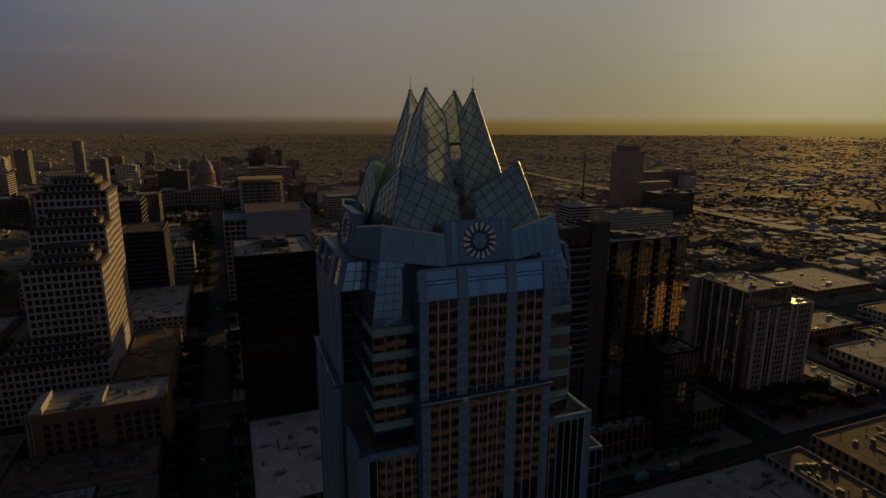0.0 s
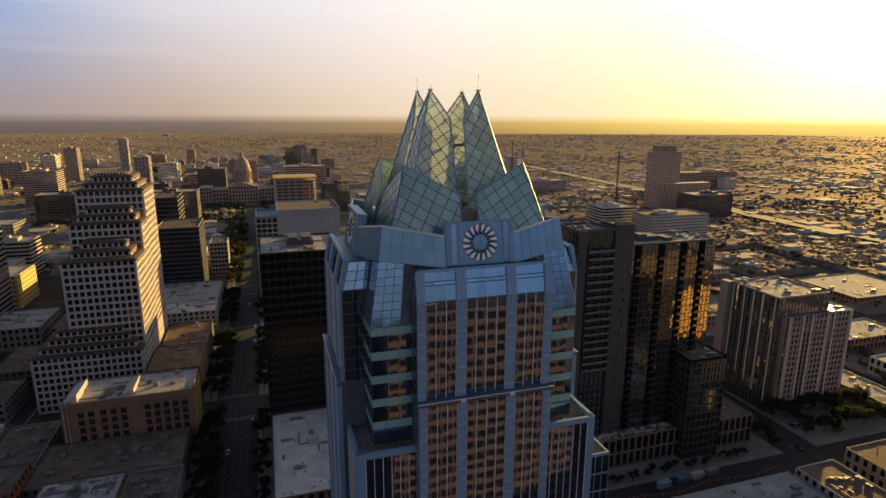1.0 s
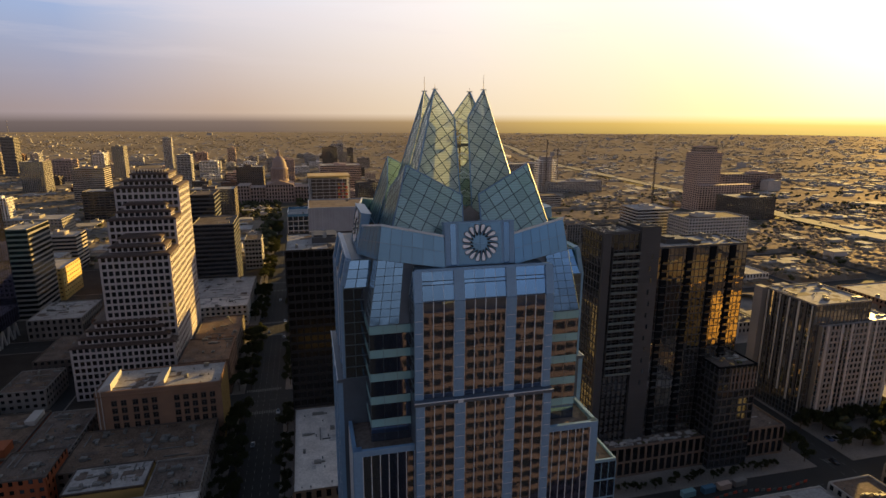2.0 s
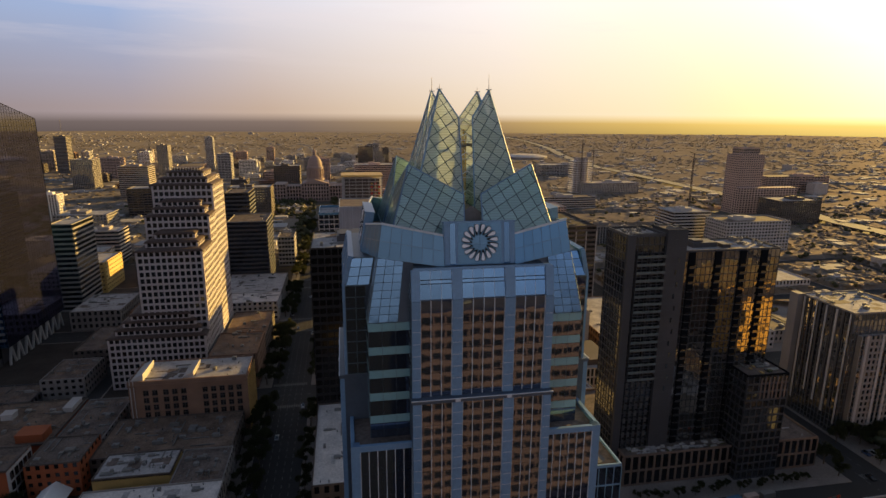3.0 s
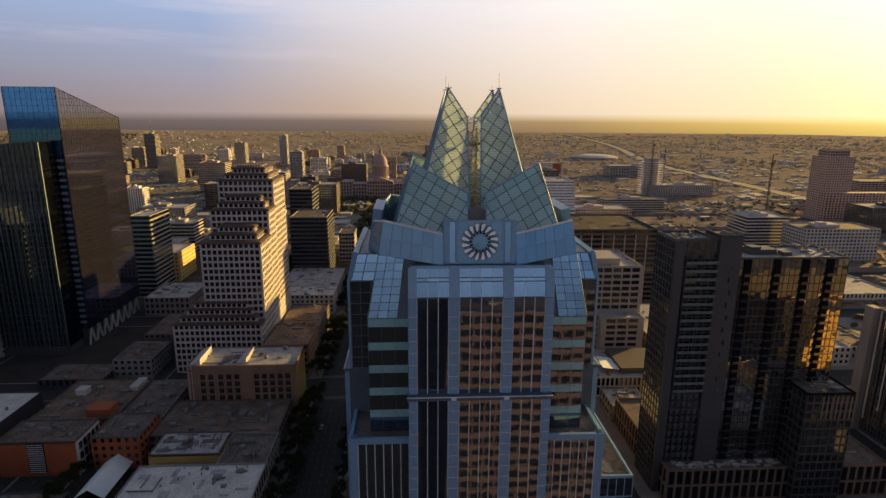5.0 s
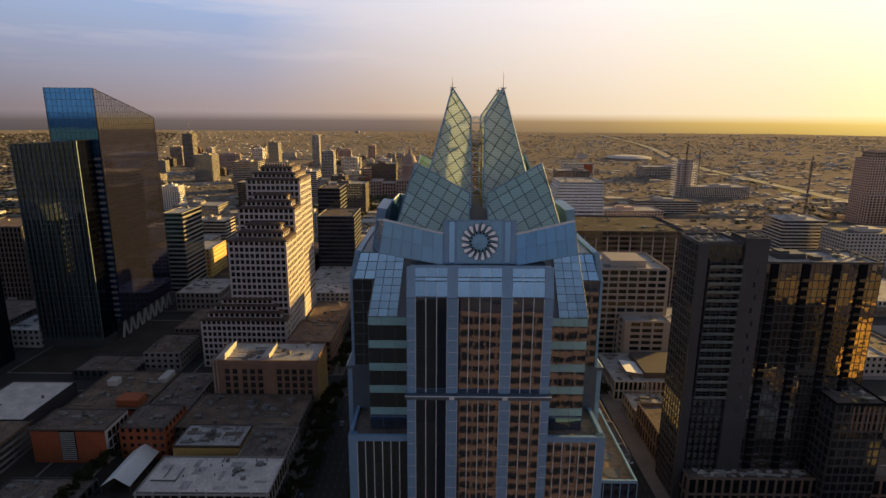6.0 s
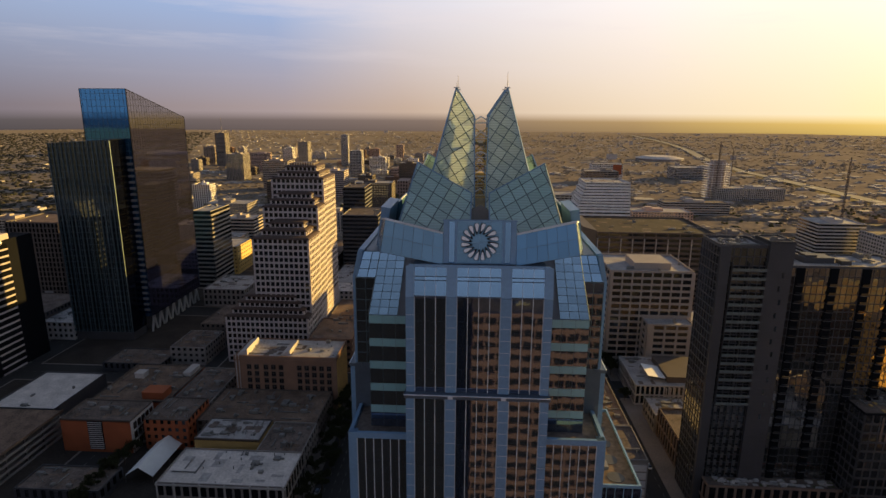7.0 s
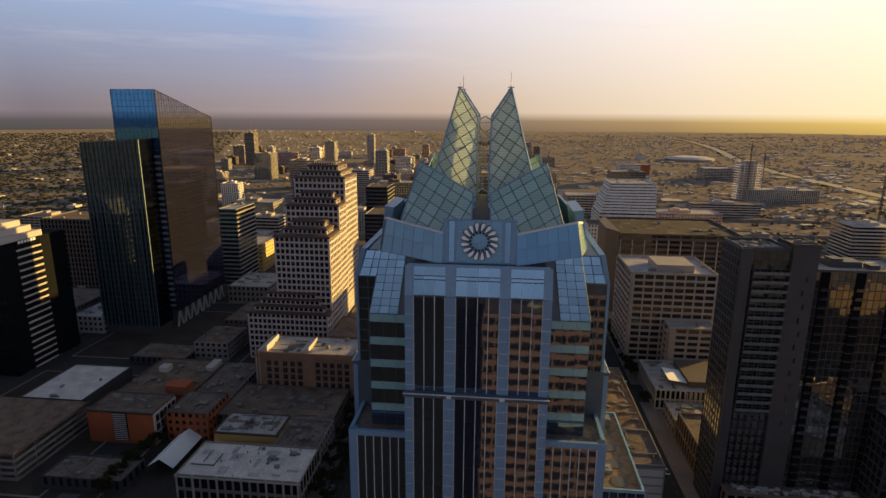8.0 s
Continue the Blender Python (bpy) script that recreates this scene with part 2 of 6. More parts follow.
CLAD = mat("blue_grey_metal_panel", (0.185, 0.32, 0.485), 0.4, 0.1, 0.14, 0.15, 2.0, 0.05)
CLAD_DARK = mat("dark_blue_metal", (0.10, 0.13, 0.17), 0.45, 0.4, 0.15, 0.2, 2.0, 0.05)
MULLION = mat("pale_aluminium", (0.66, 0.69, 0.73), 0.5, 0.15, 0.1, 0.3, 3.0, 0.03)
FRAME_TEAL = mat("dark_steel_frame", (0.12, 0.17, 0.20), 0.45, 0.5, 0.15, 0.3, 3.0, 0.05)
VISION = glass("vision_glass", (0.19, 0.24, 0.34), 0.9, 0.03, 0.007, 0.45, 0.15)
SKYPANE = glass("sky_blue_glass", (0.14, 0.285, 0.46), 0.88, 0.05, 0.02, 0.3, 0.35)
BLUEPANE = glass("deep_blue_glass", (0.135, 0.29, 0.44), 0.4, 0.25, 0.006, 0.4, 0.16)
TEAL = glass("teal_spandrel_glass", (0.30, 0.56, 0.62), 0.3, 0.25, 0.006, 0.4, 0.12)
FRIT = fritted("fritted_crown_glass", (0.86, 0.95, 0.92), 0.42, 1.75)
FRIT_LOW = fritted("fritted_petal_glass", (0.62, 0.90, 0.92), 0.24, 2.3)
WHITE = mat("white_enamel", (0.92, 0.90, 0.93), 0.4, 0.0, 0.05, 1.0, 5.0, 0.0)
ROOF_PALE = mat("pale_roof_membrane", (0.37, 0.345, 0.338), 0.9, 0.0, 0.45, 0.16, 1.1, 0.2, 0.1, 0.25)
ROOF_GREY = mat("grey_gravel_roof", (0.142, 0.108, 0.092), 0.9, 0.0, 0.7, 0.16, 1.2, 0.3, 0.25, 0.3)
ROOF_BROWN = mat("brown_gravel_roof", (0.158, 0.108, 0.08), 0.9, 0.0, 0.7, 0.16, 1.2, 0.3, 0.25, 0.3)
ROOF_WHITE = mat("white_roof_coating", (0.57, 0.52, 0.49), 0.85, 0.0, 0.35, 0.18, 1.2, 0.15, 0.0, 0.3)
METAL_UNIT = mat("galvanised_unit", (0.19, 0.185, 0.18), 0.6, 0.2, 0.2, 0.5, 3.0, 0.1, 0.4)
DUSKPANE = glass("dusky_window_glass", (0.11, 0.115, 0.125), 0.85, 0.06, 0.015, 0.3, 0.5)
RAILGLASS = glass("balustrade_glass", (0.17, 0.20, 0.205), 0.3, 0.2, 0.004, 0.3, 0.2)
UMBER = mat("umber_brick", (0.18, 0.125, 0.10), 0.85, 0.0, 0.25, 0.15, 4.0, 0.3)
CHARGREY = mat("dark_grey_panel", (0.075, 0.075, 0.08), 0.6, 0.0, 0.2, 0.1, 2.0, 0.05, 0.2)
DARKPANE = glass("dark_window_glass", (0.045, 0.05, 0.06), 0.75, 0.08, 0.01, 0.3, 0.5)
GREYPANE = glass("grey_window_glass", (0.15, 0.17, 0.19), 0.8, 0.08, 0.012, 0.3, 0.45)
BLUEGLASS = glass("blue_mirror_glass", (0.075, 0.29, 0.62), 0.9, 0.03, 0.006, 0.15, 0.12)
# mirror glass with the east face's dim reflections put into its colour
EASTGLASS = glass("east_tone_glass", (0.125, 0.125, 0.23), 0.9, 0.04, 0.006, 0.15, 0.2)
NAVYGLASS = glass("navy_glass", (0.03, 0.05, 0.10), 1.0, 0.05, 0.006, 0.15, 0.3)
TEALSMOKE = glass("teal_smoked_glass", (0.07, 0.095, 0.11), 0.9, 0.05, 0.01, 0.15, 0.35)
BRONZEPANE = glass("bronze_mirror_glass", (0.34, 0.33, 0.32), 0.95, 0.03, 0.02, 0.25, 0.35)
BLACKPANE = glass("black_glass", (0.010, 0.009, 0.009), 0.4, 0.15, 0.004, 0.2, 0.1)
CREAM = mat("cream_precast", (0.46, 0.40, 0.395), 0.75, 0.0, 0.12, 0.08, 1.5, 0.1)
BROWNTILE = mat("brown_roof_tile", (0.075, 0.045, 0.035), 0.7, 0.0, 0.25, 0.4, 3.0, 0.2)
BRICK = mat("brown_brick", (0.225, 0.13, 0.088), 0.85, 0.0, 0.25, 0.15, 4.0, 0.3)
ORANGE = mat("orange_brick", (0.33, 0.085, 0.03), 0.8, 0.0, 0.25, 0.15, 4.0, 0.2)
OCHRE = mat("ochre_render", (0.50, 0.32, 0.11), 0.85, 0.0, 0.2, 0.2, 3.0, 0.1)
TAN = mat("tan_concrete", (0.36, 0.31, 0.28), 0.8, 0.0, 0.18, 0.08, 2.0, 0.1)
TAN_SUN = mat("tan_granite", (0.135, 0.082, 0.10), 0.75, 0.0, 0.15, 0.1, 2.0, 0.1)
GREYWALL = mat("grey_concrete", (0.235, 0.212, 0.20), 0.8, 0.0, 0.2, 0.08, 2.0, 0.1)
PALEWALL = mat("pale_stucco", (0.43, 0.405, 0.395), 0.85, 0.0, 0.15, 0.08, 2.0, 0.1)
WHITEWALL = mat("white_precast", (0.72, 0.69, 0.68), 0.75, 0.0, 0.1, 0.08, 2.0, 0.08)
DARKWALL = mat("charcoal_panel", (0.056, 0.056, 0.064), 0.55, 0.05, 0.25, 0.1, 2.0, 0.08)
BLACKWALL = mat("black_brown_metal", (0.013, 0.010, 0.010), 0.75, 0.0, 0.2, 0.1, 2.0, 0.05)
SOFTBLACK = mat("black_frame_and_shade", (0.006, 0.007, 0.010), 0.95, 0.0, 0.2, 0.1, 2.0, 0.0, 0.0, 0.1)
BROWNWALL = mat("dark_brown_granite", (0.10, 0.078, 0.068), 0.7, 0.0, 0.2, 0.1, 2.0, 0.1)
# red-brown granite, lightened to carry the haze over the far hotel
REDWALL = mat("hazed_red_granite", (0.52, 0.37, 0.31), 0.75, 0.0, 0.15, 0.05, 1.0, 0.1)
YELLOWWALL = mat("gold_panel", (0.62, 0.42, 0.14), 0.6, 0.0, 0.15, 0.1, 2.0, 0.1)
ASPHALT = mat("asphalt", (0.028, 0.026, 0.026), 0.9, 0.0, 0.4, 0.05, 2.0, 0.2)
PAVING = mat("concrete_paving", (0.20, 0.172, 0.157), 0.9, 0.0, 0.4, 0.06, 1.5, 0.15)
LOT = mat("tarred_yard", (0.05, 0.040, 0.034), 0.95, 0.0, 0.5, 0.08, 1.0, 0.2, 0.0, 0.2)
PAINT = mat("road_paint", (0.16, 0.16, 0.15), 0.8, 0.0, 0.3, 1.0, 6.0, 0.0)
EARTH = mat("dry_parkland", (0.125, 0.108, 0.092), 0.9, 0.0, 0.5, 0.004, 0.03, 0.0, 0.0, 0.15, (0.08, 0.078, 0.06))
LEAF = leaf("leaf", (0.045, 0.05, 0.028), 0.4, 0.0, (0.06, 0.065, 0.03), 0.5)
# gloss and pale see-through colour of far leaves stand in for sunlit haze
FARLEAF = leaf("hazed_leaf", (0.044, 0.048, 0.036), 0.03, 0.27, (0.30, 0.25, 0.14), 0.55)
HILLLEAF = leaf("dark_hill_leaf", (0.036, 0.041, 0.034), 0.01, 0.05, (0.06, 0.06, 0.045), 0.4)
SCRUB = leaf("hazed_scrub", (0.042, 0.050, 0.050), 0.012, 0.27, (0.075, 0.078, 0.065), 0.3, 0.045)
PARKLEAF = leaf("park_leaf", (0.05, 0.062, 0.030), 0.05, 0.06, (0.11, 0.12, 0.04), 0.5)
# ochre stucco with extra gold of the low sun put into its colour
SUNGOLD = mat("sun_gold_stucco", (0.78, 0.46, 0.12), 0.7, 0.0, 0.15, 0.1, 2.0, 0.1)
BARK = mat("bark", (0.10, 0.075, 0.05), 0.9, 0.0, 0.3, 1.0, 6.0, 0.4)
# far walls lightened to imitate haze over their shaded sides
FARWALL = mat("hazed_stucco", (0.46, 0.42, 0.40), 0.85, 0.0, 0.3, 0.02, 0.4, 0.0, 0.35)
FARROOF = mat("far_roof", (0.26, 0.245, 0.24), 0.9, 0.0, 0.3, 0.02, 0.4, 0.0, 0.6, 0.3)
CONCRETE = mat("road_concrete", (0.19, 0.178, 0.168), 0.9, 0.0, 0.2, 0.05, 1.0, 0.1)
STONE = mat("pink_granite", (0.33, 0.235, 0.20), 0.75, 0.0, 0.15, 0.1, 1.5, 0.1)
GREEN = mat("green_panel", (0.10, 0.30, 0.12), 0.6, 0.0, 0.15, 0.3, 2.0, 0.05)
FABRIC = mat("white_tent_fabric", (0.85, 0.84, 0.82), 0.8, 0.0, 0.08, 0.4, 3.0, 0.05)
YELLOWSTEEL = mat("yellow_steel", (0.60, 0.42, 0.12), 0.6, 0.1, 0.2, 0.5, 3.0, 0.05)
RED = mat("red_barrier", (0.50, 0.07, 0.04), 0.6, 0.0, 0.15, 0.5, 3.0, 0.0)
# sheen brightens these at low viewing angles, standing in for haze
for hazed, weight in ((EARTH, 0.03), (FARROOF, 0.06), (FARWALL, 0.15), (PAVING, 0.06)):
    p = hazed.node_tree.nodes["Principled BSDF"]
    p.inputs["Sheen Weight"].default_value, p.inputs["Sheen Roughness"].default_value = weight, 0.45
    p.inputs["Sheen Tint"].default_value = (1.0, 0.92, 0.86, 1)
PAVER = mat("zinc_screen", (0.34, 0.36, 0.42), 0.5, 0.3, 0.2, 0.1, 2.0, 0.05, 0.35)

# ---- building blocks ----
class Solid:
    """Collects boxes and faces for one mesh."""

    def __init__(self):
        self.v, self.f = [], []

    def box(self, x0, x1, y0, y1, z0, z1, m=None):
        pts = [Vector((x, y, z)) for z in (z0, z1) for y in (y0, y1) for x in (x0, x1)]
        self.hexa(pts, m)

    def hexa(self, pts, m=None):
        n = len(self.v)
        self.v += [tuple(m @ p) if m else tuple(p) for p in pts]
        self.f += [(n, n + 2, n + 3, n + 1), (n + 4, n + 5, n + 7, n + 6), (n, n + 1, n + 5, n + 4),
                   (n + 2, n + 6, n + 7, n + 3), (n, n + 4, n + 6, n + 2), (n + 1, n + 3, n + 7, n + 5)]

    def prism(self, poly, off):
        """A flat polygon (counter-clockwise seen from outside) with thickness: off goes inwards."""
        n, k = len(self.v), len(poly)
        self.v += [tuple(p) for p in poly] + [tuple(Vector(p) + off) for p in poly]
        self.f.append(tuple(range(n, n + k)))
        self.f.append(tuple(range(n + 2 * k - 1, n + k - 1, -1)))
        for i in range(k):
            j = (i + 1) % k
            self.f.append((n + j, n + i, n + k + i, n + k + j))

    def bar(self, a, b, w, d=None):
        """A square bar from a to b."""
        a, b = Vector(a), Vector(b)
        q = (b - a).to_track_quat("Z", "Y").to_matrix().to_4x4()
        h = (d or w) / 2
        self.box(-w / 2, w / 2, -h, h, 0, (b - a).length, Matrix.Translation(a) @ q)

    def cone(self, a, b, r0, r1, n=8):
        a, b = Vector(a), Vector(b)
        q = (b - a).to_track_quat("Z", "Y").to_matrix()
        k = len(self.v)
        for c, r in ((a, r0), (b, r1)):
            for i in range(n):
                t = 2 * math.pi * i / n
                self.v.append(tuple(c + q @ Vector((r * math.cos(t), r * math.sin(t), 0))))
        for i in range(n):
            j = (i + 1) % n
            self.f.append((k + i, k + j, k + n + j, k + n + i))
        self.f.append(tuple(range(k + n - 1, k - 1, -1)))
        self.f.append(tuple(range(k + n, k + 2 * n)))

    def mesh(self, name, material):
        me = bpy.data.meshes.new(name)
        me.from_pydata(self.v, [], self.f)
        if material:
            me.materials.append(material)
        return me


class Pieces:
    """Takes boxes as Solid does, but each becomes a part of its own; alike pieces share a mesh."""
    kept = {}

    def __init__(self, parent, material, name):
        self.parent, self.material, self.name, self.v = parent, material, name, ()

    def box(self, x0, x1, y0, y1, z0, z1, m=None):
        w, d, h = x1 - x0, y1 - y0, z1 - z0
        name = "pier" if h > w else "spandrel"
        if self.name:
            name = self.name
        key = (name, round(w, 2), round(d, 2), round(h, 2), self.material.name)
        if key not in Pieces.kept:
            s = Solid()
            s.box(-w / 2, w / 2, -d / 2, d / 2, -h / 2, h / 2)
            Pieces.kept[key] = s.mesh(name, self.material)
        part(name, Pieces.kept[key], None, self.parent, m=(m or Matrix()) @ pose((x0 + x1) / 2, (y0 + y1) / 2, (z0 + z1) / 2))

    def bar(self, a, b, w, d=None):
        s = Solid()
        s.bar(a, b, w, d)
        part(self.name, s, self.material, self.parent)


def part(name, solid, material, parent=None, label="", m=None, kind=""):
    me = solid.mesh(name, material) if isinstance(solid, Solid) else solid
    ob = new(name, me)
    if parent:
        ob.parent = parent
    if m is not None:
        ob.matrix_basis = m
    return tagged(ob, label=label, kind=kind)


def thing(name, label, category, at=(0, 0, 0), group=""):
    ob = new(name)
    ob.location = at
    return tagged(ob, label=label, category=category, group=group)


def clip(poly, a, b, c):
    """The part of a flat polygon where a*x + b*y <= c."""
    out = []
    for i, p in enumerate(poly):
        q = poly[(i + 1) % len(poly)]
        dp, dq = a * p[0] + b * p[1] - c, a * q[0] + b * q[1] - c
        if dp <= 0:
            out.append(p)
        if (dp < 0 < dq) or (dq < 0 < dp):
            s = dp / (dp - dq)
            out.append((p[0] + s * (q[0] - p[0]), p[1] + s * (q[1] - p[1])))
    return out


FACING = {"S": 0, "E": 90, "N": 180, "W": 270}
pane_meshes = {}


def pane_mesh(w, h, material, d=0.08):
    key = (round(w, 2), round(h, 2), material.name)
    if key not in pane_meshes:
        s = Solid()
        s.box(-w / 2, w / 2, 0, d, -h / 2, h / 2)
        pane_meshes[key] = s.mesh("window", material)
    return pane_meshes[key]


def face_frame(x0, x1, y0, y1, side):
    """The frame of one side of a block, with x along it, y inwards, and its length."""
    ox, oy = {"S": (x0, y0), "E": (x1, y0), "N": (x1, y1), "W": (x0, y1)}[side]
    return pose(ox, oy, 0, 0, 0, FACING[side]), (x1 - x0 if side in "SN" else y1 - y0)


def facade(parent, wall, rest, m, width, z0, z1, floor=3.8, bay=3.0, pier=0.8, sill=1.2, proud=0.35, glass_mat=None,
           single=False, margin=0.0, tilt=0.0, top=0.0):
    """Piers and spandrels that stand proud of a wall, with panes set back between them. Panes are single parts, or go into rest."""
    floors = max(1, round((z1 - z0 - top) / floor))
    fh = (z1 - z0 - top) / floors
    bays = max(1, round((width - 2 * margin) / bay))
    bw = (width - 2 * margin) / bays
    for i in range(floors):
        wall.box(0, width, -proud, 0, z0 + i * fh, z0 + i * fh + sill, m)
    if top:
        wall.box(0, width, -proud, 0, z1 - top, z1, m)
    if pier:
        for j in range(bays + 1):
            c = margin + j * bw
            a, b = max(0, c - pier / 2), min(width, c + pier / 2)
            if b - a > 0.02:
                wall.box(a, b, -proud - 0.03, 0, z0, z1, m)
    if margin > pier / 2:
        wall.box(0, margin, -proud - 0.02, 0, z0, z1, m)
        wall.box(width - margin, width, -proud - 0.02, 0, z0, z1, m)
    pw, ph = bw - pier, fh - sill
    if ph < 0.1 or glass_mat is None:
        return
    me = pane_mesh(pw, ph, glass_mat)
    for i in range(floors):
        zc = z0 + i * fh + sill + ph / 2
        for j in range(bays):
            mm = m @ pose(margin + (j + 0.5) * bw, -0.3 * proud, zc, random.uniform(-tilt, tilt), 0, random.uniform(-tilt, tilt))
            if single and single[0] > 0:
                single[0] -= 1
                part("window", me, None, parent, m=mm)
            else:
                rest.box(-pw / 2, pw / 2, 0, 0.08, -ph / 2, ph / 2, mm)


def roof_on(parent, x0, x1, y0, y1, z, material, edge_mat, parapet=0.9, units=0, seed=1, unit_mat=None):
    s = Solid()
    s.box(x0 + 0.3, x1 - 0.3, y0 + 0.3, y1 - 0.3, z - 0.3, z + 0.08)
    part("roof", s, material, parent)
    s = Solid()
    for a in ((x0, x1, y0, y0 + 0.35), (x0, x1, y1 - 0.35, y1), (x0, x0 + 0.35, y0 + 0.35, y1 - 0.35), (x1 - 0.35, x1, y0 + 0.35, y1 - 0.35)):
        s.box(*a, z - 0.4, z + parapet)
    part("parapet", s, edge_mat, parent)
    rnd = random.Random(seed)
    if units >= 4 and x1 - x0 > 12 and y1 - y0 > 12:
        for mt in ((ROOF_PALE,) if material is ROOF_WHITE else (ROOF_GREY, ROOF_BROWN) if material is not ROOF_PALE else (ROOF_PALE, ROOF_GREY)):
            s = Solid()
            for _ in range(min(9, int((x1 - x0) * (y1 - y0) / 110) + 1)):
                w, d = rnd.uniform(1.5, 8.0), rnd.uniform(1.0, 6.0)
                a, b = rnd.uniform(x0 + 1, x1 - 1 - w), rnd.uniform(y0 + 1, y1 - 1 - d)
                h = rnd.uniform(0.012, 0.05)
                s.box(a, a + w, b, b + d, z + 0.08, z + 0.08 + h)
            part("roof_patch", s, mt, parent, kind="stuff")
        s = Solid()
        for _ in range(3 + units // 4):
            a, b = rnd.uniform(x0 + 2, x1 - 2), rnd.uniform(y0 + 2, y1 - 2)
            run = rnd.uniform(3, 12)
            if rnd.random() < 0.5:
                s.box(a, min(a + run, x1 - 1), b, b + 0.4, z + 0.2, z + 0.6)
            else:
                s.box(a, a + 0.4, b, min(b + run, y1 - 1), z + 0.2, z + 0.6)
            for _ in range(3):
                c, d = rnd.uniform(x0 + 1.5, x1 - 1.5), rnd.uniform(y0 + 1.5, y1 - 1.5)
                s.cone((c, d, z + 0.08), (c, d, z + rnd.uniform(0.5, 1.3)), 0.22, 0.22, 6)
        part("roof_duct", s, unit_mat or METAL_UNIT, parent, kind="stuff")
    for _ in range(units):
        w, d, h = rnd.uniform(0.8, 3.4) * rnd.choice((0.7, 1, 1, 1.5)), rnd.uniform(0.8, 2.6), rnd.uniform(0.6, 1.9)
        if x1 - x0 < w + 4 or y1 - y0 < d + 4:
            continue
        a, b = rnd.uniform(x0 + 1.5, x1 - 1.5 - w), rnd.uniform(y0 + 1.5, y1 - 1.5 - d)
        s = Solid()
        s.box(a, a + w, b, b + d, z + 0.25, z + h)
        s.box(a + 0.2, a + w - 0.2, b + 0.2, b + d - 0.2, z + 0.08, z + 0.25)
        s.cone((a + w * 0.35, b + d / 2, z + h), (a + w * 0.35, b + d / 2, z + h + 0.25), min(w, d) * 0.28, min(w, d) * 0.28, 10)
        if w > 2.5:
            s.box(a + w, a + w + 1.6, b + d * 0.3, b + d * 0.6, z + 0.3, z + 0.8)
        part("roof_unit", s, unit_mat or METAL_UNIT, parent)


def block(parent, x0, x1, y0, y1, z0, z1, wall_mat, glass_mat, sides="SEW", singles=0, core_mat=None, single_sides="SEW", split=False, flank=None, **st):
    """One box of a building: a core, and a facade on each side."""
    core = Solid()
    core.box(x0, x1, y0, y1, z0, z1)
    part("wall", core, core_mat or wall_mat, parent)
    lattice, rest = Pieces(parent, wall_mat, "") if split else Solid(), Solid()
    left = [singles]
    for side in sides:
        m, width = face_frame(x0, x1, y0, y1, side)
        facade(parent, lattice, rest, m, width, z0, z1, glass_mat=glass_mat, single=left if side in single_sides else False, **{**st, **(flank or {} if side in "EW" else {})})
    if lattice.v:
        part("facade", lattice, wall_mat, parent, kind="stuff")
    if rest.v:
        part("window", rest, glass_mat, parent, kind="stuff")


# ---- the crowned tower ----
CX, CY = 36.7, 98.0
tower = thing("skyscraper", "tall glass office tower with a folded crown of fritted glass sails", "skyscraper", (CX, CY, 0))


def quad_panes(parent, p, cols, rows, material, bar_mat, m, singles, gap=0.07, thick=0.08, bar=0.12, name="window", skip=()):
    """Panes in a grid over a four-cornered face p (lower left, lower right, upper right, upper left), with bars between."""
    a, b, c, d = (Vector(q) for q in p)

    def at(s, t):
        return (a * (1 - s) + b * s) * (1 - t) + (d * (1 - s) + c * s) * t

    nrm = (b - a).cross(d - a).normalized()
    bars, rest = Solid(), Solid()
    for i in range(cols + 1):
        bars.bar(at(i / cols, 0), at(i / cols, 1), bar)
    for j in range(rows + 1):
        bars.bar(at(0, j / rows), at(1, j / rows), bar)
    frame_ob = part("frame", bars, bar_mat, parent, m=m)
    w, h = ((b - a).length + (c - d).length) / 2, ((d - a).length + (c - b).length) / 2
    gx, gy = gap / w, gap / h
    for i in range(cols):
        for j in range(rows):
            quad = [at(i / cols + gx, j / rows + gy), at((i + 1) / cols - gx, j / rows + gy),
                    at((i + 1) / cols - gx, (j + 1) / rows - gy), at(i / cols + gx, (j + 1) / rows - gy)]
            if singles:
                s = Solid()
                s.prism(quad, nrm * -thick)
                part(name, s, material, frame_ob)
            else:
                rest.prism(quad, nrm * -thick)
    if rest.v:
        part(name, rest, material, frame_ob, kind="stuff")


